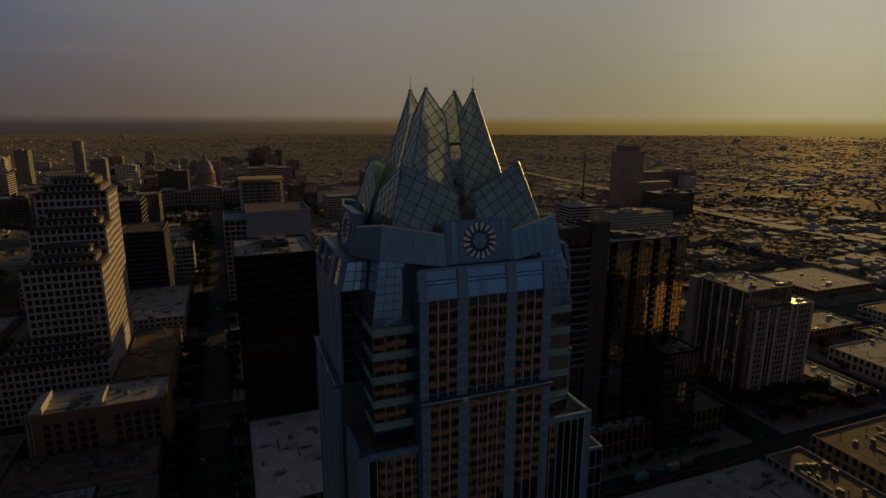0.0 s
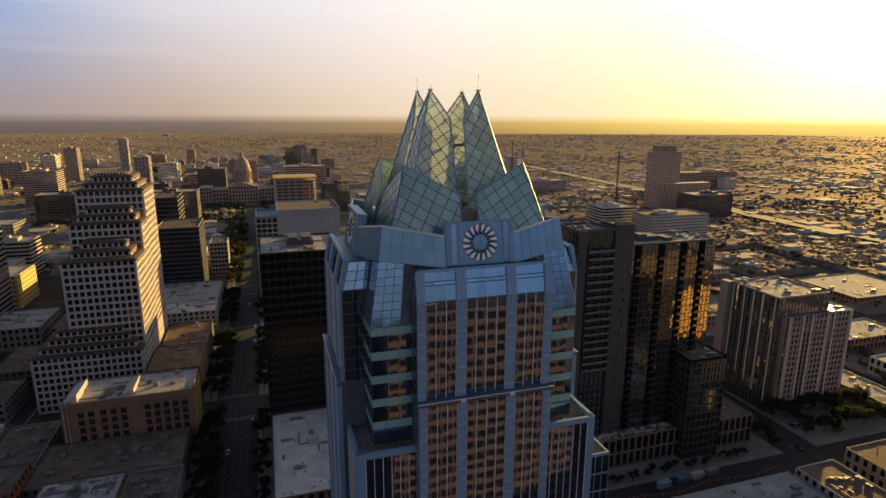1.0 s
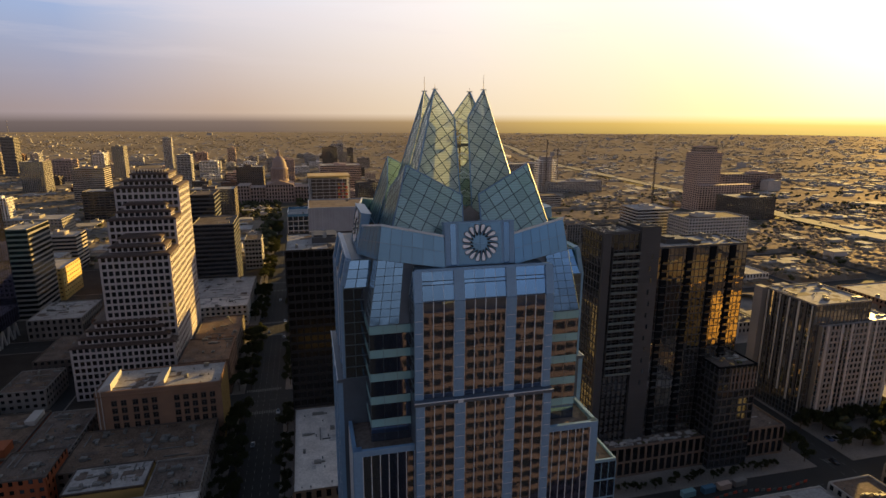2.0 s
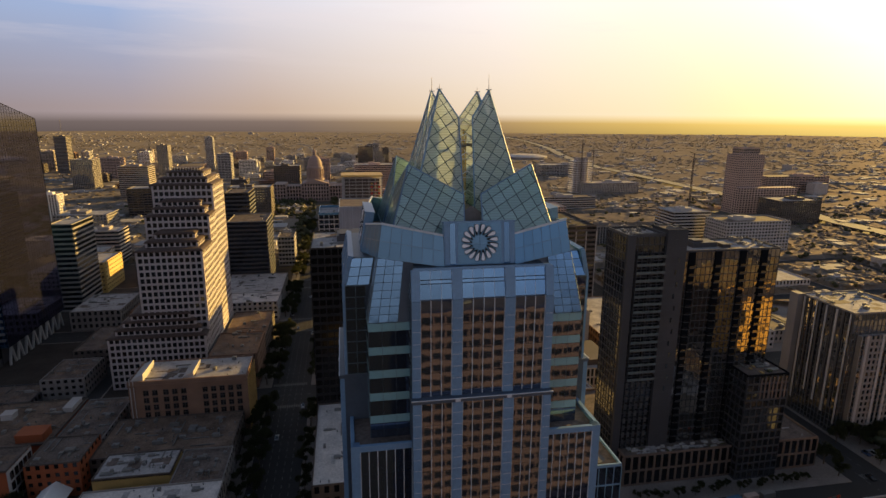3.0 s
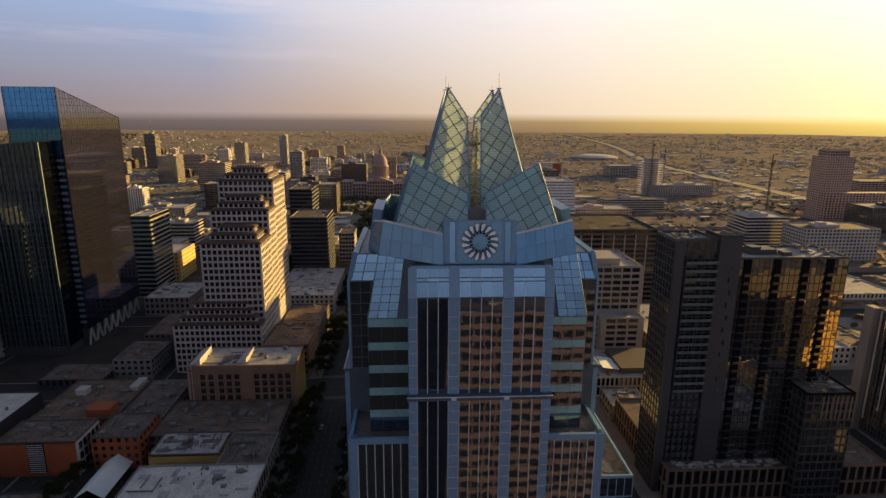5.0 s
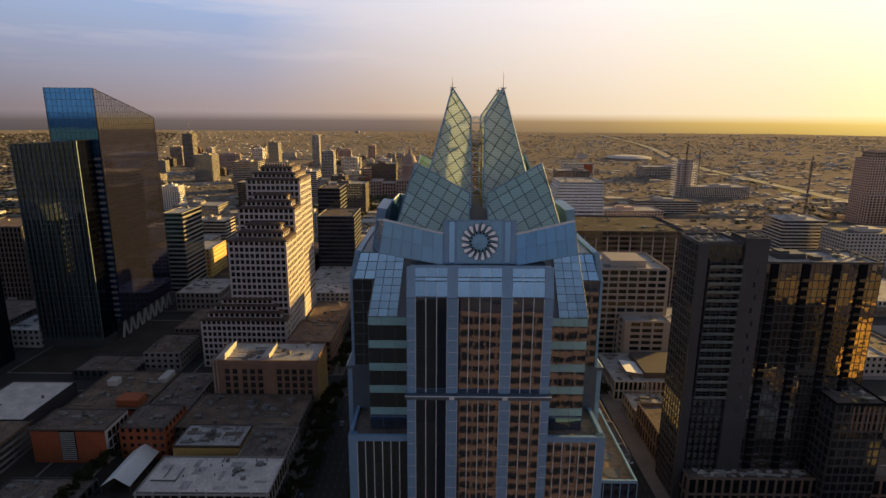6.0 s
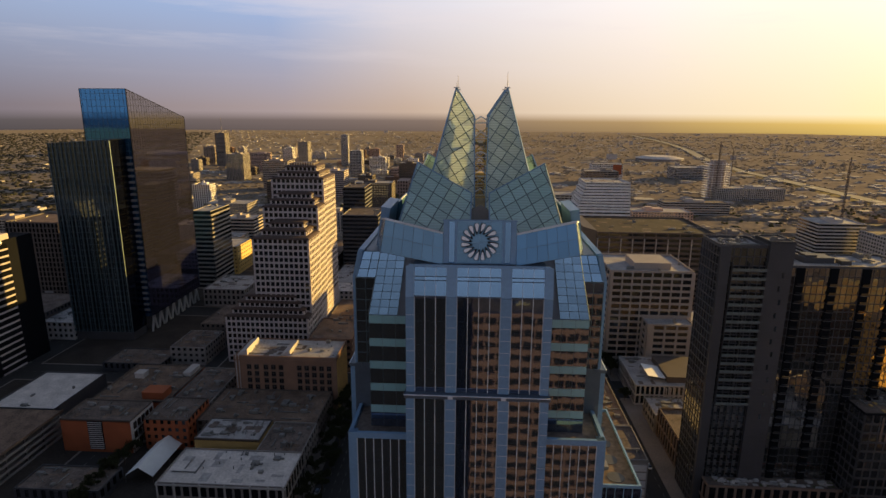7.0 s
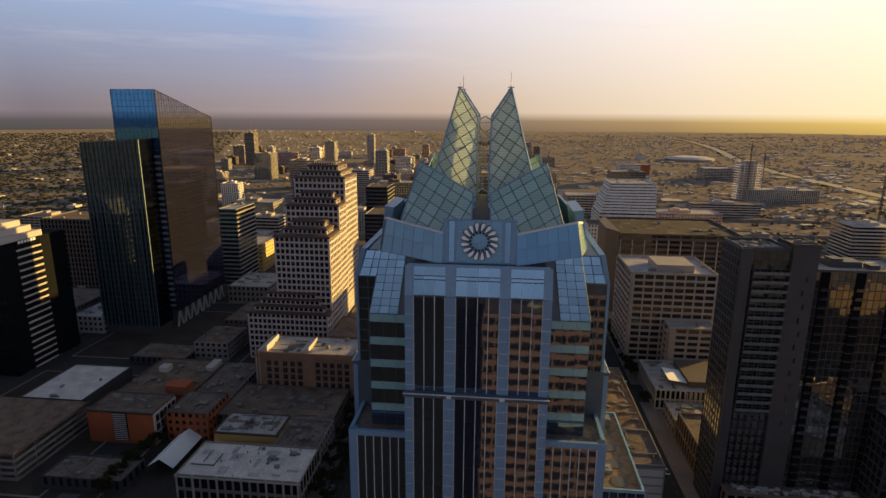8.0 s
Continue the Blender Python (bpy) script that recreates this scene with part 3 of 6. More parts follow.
def sail(parent, poly, lift, angle, cell, material, m, singles, edge=0.22, name="glass_sail", bar_mat=None, bar=0.10, edge_mat=None):
    """A glass sail: a flat polygon in (u, z), raised to the plane by lift(u, z), with a slanting grid of panes."""
    p0, p1, p2 = Vector(lift(0, 0)), Vector(lift(1, 0)), Vector(lift(0, 1))
    nrm = (p1 - p0).cross(p2 - p0).normalized()
    ca, sa = math.cos(angle), math.sin(angle)
    rot = [(ca * u + sa * z, -sa * u + ca * z) for u, z in poly]

    def back(q):
        return Vector(lift(ca * q[0] - sa * q[1], sa * q[0] + ca * q[1]))

    lo = [min(q[k] for q in rot) for k in (0, 1)]
    hi = [max(q[k] for q in rot) for k in (0, 1)]
    bars = Solid()
    for i, q in enumerate(rot):
        bars.bar(back(q), back(rot[(i + 1) % len(rot)]), edge)
    frame_ob = part(name, bars, edge_mat or bar_mat or FRAME_TEAL, parent, m=m)
    bars = Pieces(frame_ob, bar_mat or FRAME_TEAL, "mullion") if singles else Solid()
    n = [int((hi[k] - lo[k]) / cell[k]) + 1 for k in (0, 1)]
    for k in (0, 1):
        for i in range(n[k] + 1):
            c = lo[k] + (i + 0.35) * cell[k]
            hits = []
            for j, q in enumerate(rot):
                r = rot[(j + 1) % len(rot)]
                if (q[k] - c) * (r[k] - c) < 0:
                    s = (c - q[k]) / (r[k] - q[k])
                    hits.append((q[0] + s * (r[0] - q[0]), q[1] + s * (r[1] - q[1])))
            if len(hits) == 2:
                bars.bar(back(hits[0]), back(hits[1]), bar, bar * 1.2)
    if bars.v:
        part("mullion", bars, bar_mat or FRAME_TEAL, frame_ob, kind="stuff")
    rest = Solid()
    for i in range(-1, n[0] + 1):
        for j in range(-1, n[1] + 1):
            a, b = lo[0] + (i + 0.35) * cell[0], lo[1] + (j + 0.35) * cell[1]
            q = clip(clip(clip(clip(rot, -1, 0, -a - 0.05), 1, 0, a + cell[0] - 0.05), 0, -1, -b - 0.05), 0, 1, b + cell[1] - 0.05)
            if len(q) < 3:
                continue
            pts = [back(r) for r in q]
            area = sum(((pts[t] - pts[0]).cross(pts[t + 1] - pts[0])).length for t in range(1, len(pts) - 1)) / 2
            if area < 0.02:
                continue
            if ((pts[1] - pts[0]).cross(pts[2] - pts[0])).dot(nrm) < 0:
                pts.reverse()
            if singles:
                s = Solid()
                s.prism(pts, nrm * -0.05)
                part("pane", s, material, frame_ob)
            else:
                rest.prism(pts, nrm * -0.05)
    if rest.v:
        part("pane", rest, material, frame_ob, kind="stuff")
    return frame_ob


def curtain(wall, rest, parent, m, u0, u1, z0, z1, panes, floor, material, single, tilt=0.12, bar_d=0.14, bar=0.11):
    """Flush curtain wall with upright mullions."""
    w = (u1 - u0) / panes
    floors = max(1, round((z1 - z0) / floor))
    fh = (z1 - z0) / floors
    for j in range(panes + 1):
        c = min(max(u0 + j * w, u0 + bar / 2), u1 - bar / 2)
        wall.box(c - bar / 2, c + bar / 2, -bar_d, 0, z0, z1, m)
    me = pane_mesh(w - 0.06, fh - 0.05, material)
    for i in range(floors):
        for j in range(panes):
            mm = m @ pose(u0 + (j + 0.5) * w, -0.06, z0 + (i + 0.5) * fh, random.uniform(-tilt, tilt), 0, random.uniform(-tilt, tilt))
            if single:
                part("window", me, None, parent, m=mm)
            else:
                rest.box(-w / 2 + 0.03, w / 2 - 0.03, 0, 0.08, -fh / 2 + 0.025, fh / 2 - 0.025, mm)


BAYS = ((-10.0, -5.0, 3), (-3.4, 3.4, 4), (5.0, 10.0, 3))
PIERS = ((-11.3, -10.0), (-5.0, -3.4), (3.4, 5.0), (10.0, 11.3))


def tower_side(k):
    m = pose(0, 0, 0, 0, 0, 90 * k)
    seen, front = k in (0, 3), k == 0
    trim, clad, rest = Solid(), Pieces(tower, CLAD, "") if seen else Solid(), Solid()
    # lower corners
    for s in (-1, 1):
        a, b = (-19.7, -11.3) if s < 0 else (11.3, 19.7)
        mm = m @ pose(0, -21, 0)
        curtain(trim, rest, tower, mm, a, b, 76.0, 100.5, 6, 4.0, VISION, front)
        curtain(trim, rest, tower, mm, a, b, 6.0, 76.0, 6, 4.0, VISION, False)
        c = (-21.02, -19.7) if s < 0 else (19.7, 21.02)
        clad.box(*c, -21.12, -19.7, 0, 101.5, m)
        clad.box(a, b, -21.1, -20.5, 100.5, 101.5, m)
        clad.box(a, b, -21.1, -20.5, 0, 6, m)
    # projecting bay, lower and upper
    for y, z0, z1, zs in ((-22.2, 6.0, 108.9, 76.0), (-21.3, 109.5, 125.4, 109.5)):
        mm = m @ pose(0, y, 0)
        for a, b, n in BAYS:
            if zs > z0:
                curtain(trim, rest, tower, mm, a, b, z0, zs, n, 4.0, VISION, False)
            curtain(trim, rest, tower, mm, a, b, zs, z1, n, 4.0, VISION, front)
        for a, b in PIERS:
            clad.box(a, b, y - 0.38, y + 0.4, z0 - 6 if z0 < 10 else z0, z1, m)
            for q in range(int((z1 - max(z0, 76)) / 2)):
                z = max(z0, 76) + 1 + q * 2
                trim.box(a + 0.02, b - 0.02, y - 0.40, y - 0.37, z, z + 0.06, m)
    # ledge between them
    trim.box(-11.6, 11.6, -22.75, -22.6, 109.38, 109.5, m)
    led = Solid()
    led.box(-11.55, 11.55, -22.7, -20.6, 108.85, 109.45, m)
    part("ledge", led, CLAD_DARK, tower)
    for u in (-4.2, 4.2):
        trim.box(u - 0.4, u + 0.4, -22.85, -22.7, 108.95, 109.4, m)
    # leaning head of the bay
    head_m = m @ Matrix.Translation((0, -21.3, 125.4)) @ pose(0, 0, 0, -12.3, 0, 0)
    for a, b, n in BAYS:
        for z0, z1 in ((0.15, 2.5), (2.6, 3.1), (3.2, 4.6)):
            curtain(trim, rest, tower, head_m, a, b, z0, z1, n, z1 - z0, SKYPANE, seen, 0.15, 0.05)
    for a, b in PIERS:
        clad.box(a, b, -0.38, 0.4, 0, 4.75, head_m)
    clad.box(-10.9, 10.9, -0.3, 0.6, 4.6, 5.0, head_m)
    if clad.v:
        part("facade", clad, CLAD, tower, kind="stuff")
    part("mullion", trim, MULLION, tower, kind="stuff")
    if rest.v:
        part("window", rest, VISION, tower, kind="stuff")
    # returns of the bay, where it stands out from the corners
    for s in (-1, 1):
        u0, u1 = 11.34 * s, 10.4 * s
        low_q = [(u0, -17.8, 109.5), (u0, -21.2, 109.5), (u0, -21.2, 125.3), (u0, -17.8, 125.3)]
        top_q = [(u0, -17.2, 125.4), (u0, -21.2, 125.4), (u1, -20.2, 129.8), (u1, -16.3, 129.8)]
        for q, mt, c, r in ((low_q, VISION, 2, 8), (top_q, SKYPANE, 2, 3)):
            if s > 0:
                q = [q[1], q[0], q[3], q[2]]
            quad_panes(tower, q, c, r, mt, FRAME_TEAL, m, front, 0.05, 0.06, 0.1)
    # corner boxes with bands of glass
    bands, dark = Solid(), Solid()
    for s in (-1, 1):
        a, b = (-17.8, -11.3) if s < 0 else (11.3, 17.8)
        mm = m @ pose(0, -17.8, 0)
        for i in range(5):
            z = 119.5 - 4.0 * i
            curtain(bands, dark, tower, mm, a, b, z, z + 1.4, 3, 1.4, TEAL, True, 0.1, 0.03, 0.05)
            curtain(bands, dark, tower, mm, a, b, z - 2.6, z, 3, 2.6, VISION, True, 0.15, 0.03, 0.05)
        # slanting shoulder above
        x0, x1 = (-17.8, -13.1) if s < 0 else (13.1, 17.8)
        y0, y1 = (-16.0, -11.9) if s < 0 else (11.9, 16.0)
        quad_panes(tower, ((x0, -17.85, 121), (x1, -17.85, 121), (y1, -16.05, 131), (y0, -16.05, 131)), 3, 8, SKYPANE, FRAME_TEAL, m, front, 0.04, 0.08, 0.07)
        # band of deep blue panels beside the emblem
        if s < 0:
            q = ((-16, -16, 131.1), (-5.75, -18.39, 129.8), (-5.75, -17.28, 134.66), (-15.2, -15.2, 136.4))
        else:
            q = ((5.75, -18.39, 129.8), (16, -16, 131.1), (15.2, -15.2, 136.4), (5.75, -17.28, 134.66))
        quad_panes(tower, q, 6, 2, BLUEPANE, CLAD_DARK, m, seen, 0.02, 0.3, 0.05)
        rim = Solid()
        rim.bar(q[3], q[2], 0.3)
        part("rim", rim, MULLION, tower, m=m)
    part("mullion", bands, FRAME_TEAL, tower, kind="stuff")
    # sails
    for s in (-1, 1):
        def lift_high(u, z):
            return (u, -(4.35 + 0.272 * (157.3 - z)), z)

        def lift_low(u, z):
            return (u, -(10.4 + 0.30 * (145.1 - z)), z)

        high = [(-4.35, 157.3), (-10.4, 135.0), (-0.9, 135.0), (-1.2, 152.6)]
        low = [(-10.4, 145.1), (-14.0, 133.1), (-1.6, 133.1), (-1.45, 140.3)]
        if s > 0:
            high = [(-u, z) for u, z in high][::-1]
            low = [(-u, z) for u, z in low][::-1]
        sail(tower, high, lift_high, radians(-33 * s), (1.75, 1.6), FRIT, m, front, 0.2, edge_mat=CLAD)
        sail(tower, low, lift_low, radians(30 * s), (2.0, 1.75), FRIT_LOW, m, front, 0.2, edge_mat=CLAD)
    # emblem box
    em = m @ Matrix.Translation((0, -18.3, 130.0)) @ pose(0, 0, 0, -8.6, 0, 0)
    s = Solid()
    s.box(-5.7, 5.7, 0, 1.5, 0, 6.7)
    s.box(-5.8, 5.8, -0.15, 1.6, 6.7, 6.9)
    emblem = part("emblem_box", s, CLAD, tower, m=em)
    s = Pieces(emblem, BLUEPANE, "")
    for c in range(4):
        for r in range(4):
            s.box(-3.5 + c * 1.76, -3.5 + (c + 1) * 1.76 - 0.05, -0.06, 0.0, 0.1 + r * 1.65, 0.1 + (r + 1) * 1.65 - 0.05)
    for a, b, mt in ((-5.5, -4.95, CLAD), (-4.8, -3.95, SKYPANE), (3.95, 4.8, SKYPANE), (4.95, 5.5, CLAD)):
        s = Solid()
        s.box(a, b, -0.08, 0, 0.1, 6.6)
        part("strip", s, mt, emblem)
    out_s, petal = Solid(), Solid()
    shape = [(0.04, 1.62), (0.17, 2.0), (0.28, 2.50), (0.27, 2.79), (0.12, 2.91), (-0.12, 2.91), (-0.27, 2.79), (-0.28, 2.50), (-0.17, 2.0), (-0.04, 1.62)]
    shape = shape[::-1]
    petal.prism([Vector((u, -0.16, z)) for u, z in shape][::-1], Vector((0, 0.06, 0)))
    out_s.prism([Vector((u * 1.35 + math.copysign(0.03, u) - 0.04, -0.10, 1.15 + (z - 1.62) * 1.42)) for u, z in shape][::-1], Vector((0, 0.05, 0)))
    pm, om = petal.mesh("emblem_petal", WHITE), out_s.mesh("petal_outline", SOFTBLACK)
    for i in range(16):
        c = Matrix.Translation((0, 0, 3.5)) @ pose(0, 0, 0, 0, 360 * i / 16 + 11, 0) @ Matrix.Translation((0, 0, 2.4)) @ pose(0, 0, 0, 0, 10, 0) @ Matrix.Translation((0, 0, -2.4))
        part("emblem_petal", pm, None, emblem, m=c)
        part("petal_outline", om, None, emblem, m=c)


for k in range(4):
    tower_side(k)

s = Solid()
s.box(-20.9, 20.9, -20.9, 20.9, 0, 100.6)
for b in ((-11.25, 11.25, -22.1, 22.1), (-22.1, 22.1, -11.25, 11.25)):
    s.box(*b, 0, 108.8)
for b in ((-11.25, 11.25, -21.2, 21.2), (-21.2, 21.2, -11.25, 11.25)):
    s.box(*b, 108.8, 125.3)
s.box(-17.7, 17.7, -17.7, 17.7, 100.6, 120.9)
# leaning cores of the bays and the shoulders
for k in range(4):
    m = pose(0, 0, 0, 0, 0, 90 * k)
    s.hexa([Vector(p) for p in ((-11.2, -21.2, 125.3), (11.2, -21.2, 125.3), (-11.2, -10, 125.3), (11.2, -10, 125.3),
                                (-10.3, -20.1, 129.9), (10.3, -20.1, 129.9), (-10.3, -10, 129.9), (10.3, -10, 129.9))], m)
s.hexa([Vector((x * 17.65, y * 17.65, 120.9)) for y in (-1, 1) for x in (-1, 1)] + [Vector((x * 15.8, y * 15.8, 130.95)) for y in (-1, 1) for x in (-1, 1)])
part("core", s, CLAD_DARK, tower)
s = Solid()
s.box(-20.4, 20.4, -20.4, 20.4, 100.65, 100.85)
part("terrace", s, ROOF_GREY, tower)
s = Solid()
s.box(-15.5, 15.5, -15.5, 15.5, 131.0, 131.15)
s.box(-3.5, 3.5, -9.5, 9.5, 131.1, 135.5)
part("roof_deck", s, ROOF_GREY, tower)
# plant room with a small gable, and the steel mast inside the crown
s = Solid()
s.box(-1.6, 1.6, -11.5, 11.5, 131.1, 137.0)
for y in (-11.5, 10.9):
    s.prism([Vector((-1.9, y, 137.0)), Vector((1.9, y, 137.0)), Vector((0, y, 138.4))], Vector((0, 0.6, 0)))
part("plant_room", s, GREYWALL, tower)
s = Solid()
for u in (-1.1, 1.1):
    for y in (-1.1, 1.1):
        s.bar((u, y, 137), (u, y, 150), 0.16)
for i in range(6):
    z = 138 + i * 2.1
    for y in (-1.1, 1.1):
        s.bar((-1.1, y, z), (1.1, y, z + 2.0), 0.1)
        s.bar((1.1, y, z), (-1.1, y, z + 2.0), 0.1)
        s.bar((-1.1, y, z), (1.1, y, z), 0.12)
    for u in (-1.1, 1.1):
        s.bar((u, -1.1, z), (u, 1.1, z + 2.0), 0.1)
part("mast", s, YELLOWSTEEL, tower, "ochre steel lattice mast")
# small white roof frames one above another in the gap between the sails
for y_s in (-1, 1):
    for z in (139.5, 142.6, 145.7, 148.8, 151.4):
        s = Solid()
        y = y_s * (4.35 + 0.272 * (157.3 - z) - 0.9)
        s.bar((-1.7, y, z), (0, y, z + 1.1), 0.14)
        s.bar((1.7, y, z), (0, y, z + 1.1), 0.14)
        s.bar((-1.7, y, z), (1.7, y, z), 0.10)
        s.bar((-1.7, y, z + 1.1), (-0.9, y, z + 0.55), 0.10)
        s.bar((1.7, y, z + 1.1), (0.9, y, z + 0.55), 0.10)
        part("truss", s, MULLION, tower, "white steel roof frame")
s = Solid()
for z in (147.5,):
    s.box(-4.5, 4.5, -0.4, 0.4, z, z + 0.5)
    s.box(-0.4, 0.4, -4.5, 4.5, z, z + 0.5)
part("walkway", s, METAL_UNIT, tower)
for u, v, h in ((4.3, 4.3, 2.3), (-4.3, -4.3, 2.2), (-4.3, 4.3, 0.6), (4.3, -4.3, 0.5)):
    s = Solid()
    s.cone((u, -v, 156.9), (u, -v, 157.5 + h), 0.06, 0.03, 6)
    s.box(u - 0.5, u + 0.5, -v - 0.04, -v + 0.04, 157.2, 157.35)
    part("antenna", s, METAL_UNIT, tower)
# lower wing on the east side
wing = thing("office_wing", "lower glass wing with a gravel roof beside the tower", "building")
block(wing, CX + 22.3, CX + 30.0, 84.5, 112, 0, 87.5, CLAD, VISION, "SEN", 0, CLAD_DARK, floor=4.0, bay=1.6, pier=0.12, sill=0.3, proud=0.12)
roof_on(wing, CX + 22.3, CX + 30.0, 84.5, 112, 87.5, ROOF_BROWN, CLAD, 0.6, 2, 5)

for i in range(4):
    s = Solid()
    s.cone((CX + 26.2, 87.5 + i * 5.6, 87.5), (CX + 26.2, 87.5 + i * 5.6, 87.66), 1.6, 1.6, 20)
    part("roof_hatch", s, DARKWALL, wing, "round dark roof hatch")

# ---- ground, streets and pavements ----
s = Solid()
s.prism([Vector((6000 * math.sin(radians(2.5 * i)), 6000 * math.cos(radians(2.5 * i)), -0.02)) for i in range(144)][::-1], Vector((0, 0, -2.0)))
tagged(part("ground", s, EARTH), "dry parkland and suburbs out to the horizon", "ground", kind="structure")

NS = [(-470, -449), (-361, -340), (-252, -231), (-143, -120), (-34.6, -0.5), (107.5, 119), (228, 248), (326, 348), (434, 456), (542, 564)]
EW = [(-72, -52), (50, 70), (155, 177), (286, 307), (398, 418), (506, 526), (614, 634), (722, 742), (830, 850)]
road = Solid()
road.box(-470, 564, -200, 850, -0.02, 0.02)
tagged(part("road", road, ASPHALT), "dark worn asphalt streets between the blocks", "road", kind="structure")
pave = Solid()
xs = [(NS[i][1], NS[i + 1][0]) for i in range(len(NS) - 1)]
ys = [(-200, -72)] + [(EW[i][1], EW[i + 1][0]) for i in range(len(EW) - 1)]
for xa, xb in xs:
    for ya, yb in ys:
        pave.box(xa - (6 if xa == -0.5 else 0), xb + (6 if xb == -34.6 else 0), ya, yb, 0.02, 0.16)
lots = Solid()
for xa, xb in xs:
    for ya, yb in ys:
        if xb <= 0:
            lots.box(xa + 1.0, xb - 1.0, ya + 1.0, yb - 1.0, 0.1, 0.18)
tagged(part("yard", lots, LOT), "tarred yards and parking lots inside the blocks", "ground", kind="structure")
tagged(part("pavement", pave, PAVING), "pale concrete pavements with raised kerbs", "pavement", kind="structure")
marks = Solid()
for xa, xb in NS[2:8]:
    mid = (xa + xb) / 2
    for i in range(140):
        y = 70 + i * 5.5
        for off in ((-3.4, 3.4) if xb - xa < 30 else (-6.5, -3.3, 0, 3.3, 6.5)):
            marks.box(mid + off - 0.08, mid + off + 0.08, y, y + 2.4, 0.02, 0.026)
    for ya, yb in EW[2:6]:
        for j in range(int((xb - xa - 14) / 1.2)):
            for yy in (ya - 4, yb + 1):
                marks.box(xa + 7 + j * 1.2, xa + 7.6 + j * 1.2, yy, yy + 3, 0.02, 0.026)
for ya, yb in EW[2:6]:
    mid = (ya + yb) / 2
    for i in range(120):
        x = -250 + i * 5.5
        marks.box(x, x + 2.4, mid - 0.08, mid + 0.08, 0.02, 0.026)
tagged(part("road_marking", marks, PAINT), "worn white lane lines and crossings", "road marking", kind="structure")

# ---- tall buildings ----
# stepped cream office block
oac = thing("office_block", "cream office block stepped back in terraces with brown ledges", "office building")
TIERS = [(-116, -64.4, 318, 396, 0, 30.5, 120), (-112.5, -67.5, 321, 396, 30.5, 34.2, 0), (-109, -70.5, 323.5, 396, 34.2, 37.9, 0), (-105, -73.5, 325, 396, 37.9, 41.6, 0),
         (-99, -64, 326, 350, 0, 78, 120), (-95.5, -67.5, 333, 352, 78, 81.7, 0), (-92, -70.5, 339, 353, 81.7, 85.4, 0),
         (-100, -64.2, 350, 367, 0, 93.8, 60), (-96.5, -67.5, 355, 369, 93.8, 97.5, 0), (-93, -70.5, 359, 370, 97.5, 101.2, 0),
         (-99.5, -64.4, 367, 398, 0, 110.2, 40), (-96, -68, 371, 398, 110.2, 113.7, 0), (-92, -71, 375, 396, 113.7, 117.4, 0)]
for x0, x1, y0, y1, z0, z1, n in TIERS:
    shaft = n > 0
    block(oac, x0, x1, y0, y1, z0, z1, CREAM, DARKPANE, "SEW", n, split=shaft, flank=dict(bay=3.4, pier=1.15, margin=0.7), floor=3.9, bay=3.05, pier=0.9, sill=1.3, proud=0.3, margin=0.5, single_sides="SE")
    s = Solid()
    s.box(x0 - 0.7, x1 + 0.7, y0 - 0.7, y1, z1 - 0.3, z1 + 0.35)
    s.hexa([Vector((x, y, z1 + 0.35)) for y in (y0 - 0.6, y1) for x in (x0 - 0.6, x1 + 0.6)] + [Vector((x, y, z1 + 1.0)) for y in (y0 + 0.9, y1) for x in (x0 + 0.9, x1 - 0.9)])
    part("ledge", s, BROWNTILE, oac)
for i in range(13):
    s = Solid()
    s.cone((-93 + i * 1.7, 376.5, 118.3), (-93 + i * 1.7, 376.5, 119.6), 0.25, 0.18, 8)
    s.cone((-93 + i * 1.7, 376.5, 119.6), (-93 + i * 1.7, 376.5, 120.3), 0.42, 0.1, 8)
    part("finial", s, PALEWALL, oac, "pale stone finial")
s = Solid()
s.box(-90, -74, 379, 394, 118, 119.6)
part("plant_room", s, BROWNTILE, oac)

# blue glass tower with a slanting roof
blue = thing("glass_tower", "blue mirror-glass tower with a slanting roofline on pale columns", "skyscraper")
bx0, bx1, by0, by1, bz0, bz1 = -221.5, -190.5, 363, 436, 167.5, 149.2
s = Solid()
s.hexa([Vector(p) for p in ((bx0 + .2, by0 + .2, 12), (bx1 - .2, by0 + .2, 12), (bx0 + .2, by1 - .2, 12), (bx1 - .2, by1 - .2, 12),
                            (bx0 + .2, by0 + .2, bz0 - .4), (bx1 - .2, by0 + .2, bz0 - .4), (bx0 + .2, by1 - .2, bz1 - .4), (bx1 - .2, by1 - .2, bz1 - .4))])
s.box(bx0 + 4, bx1 - 6, by0 + 3, by1 - 3, 0, 12)
part("core", s, DARKWALL, blue)
BW, BD = bx1 - bx0, by1 - by0
sail(blue, [(0, 12), (BW, 12), (BW, 118), (0, 118)], lambda a, z: (bx0 + a, by0, z), 0, (3.1, 4.1), BLUEGLASS, None, False, 0.3, "curtain_wall", CLAD_DARK, 0.16)
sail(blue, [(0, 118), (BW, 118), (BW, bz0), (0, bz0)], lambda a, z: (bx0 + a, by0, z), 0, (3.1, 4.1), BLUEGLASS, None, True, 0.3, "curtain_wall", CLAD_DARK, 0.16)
# east face in the darker glass that imitates its dim reflections
sail(blue, [(0, 12), (BD, 12), (BD, bz1), (0, bz0)], lambda a, z: (bx1, by0 + a, z), 0, (3.0, 4.1), EASTGLASS, None, False, 0.3, "curtain_wall", SOFTBLACK, 0.14)
sail(blue, [(0, 12), (BD, 12), (BD, bz0), (0, bz1)], lambda a, z: (bx0, by1 - a, z), 0, (3.0, 4.1), BLUEGLASS, None, False, 0.3, "curtain_wall", CLAD_DARK, 0.16)
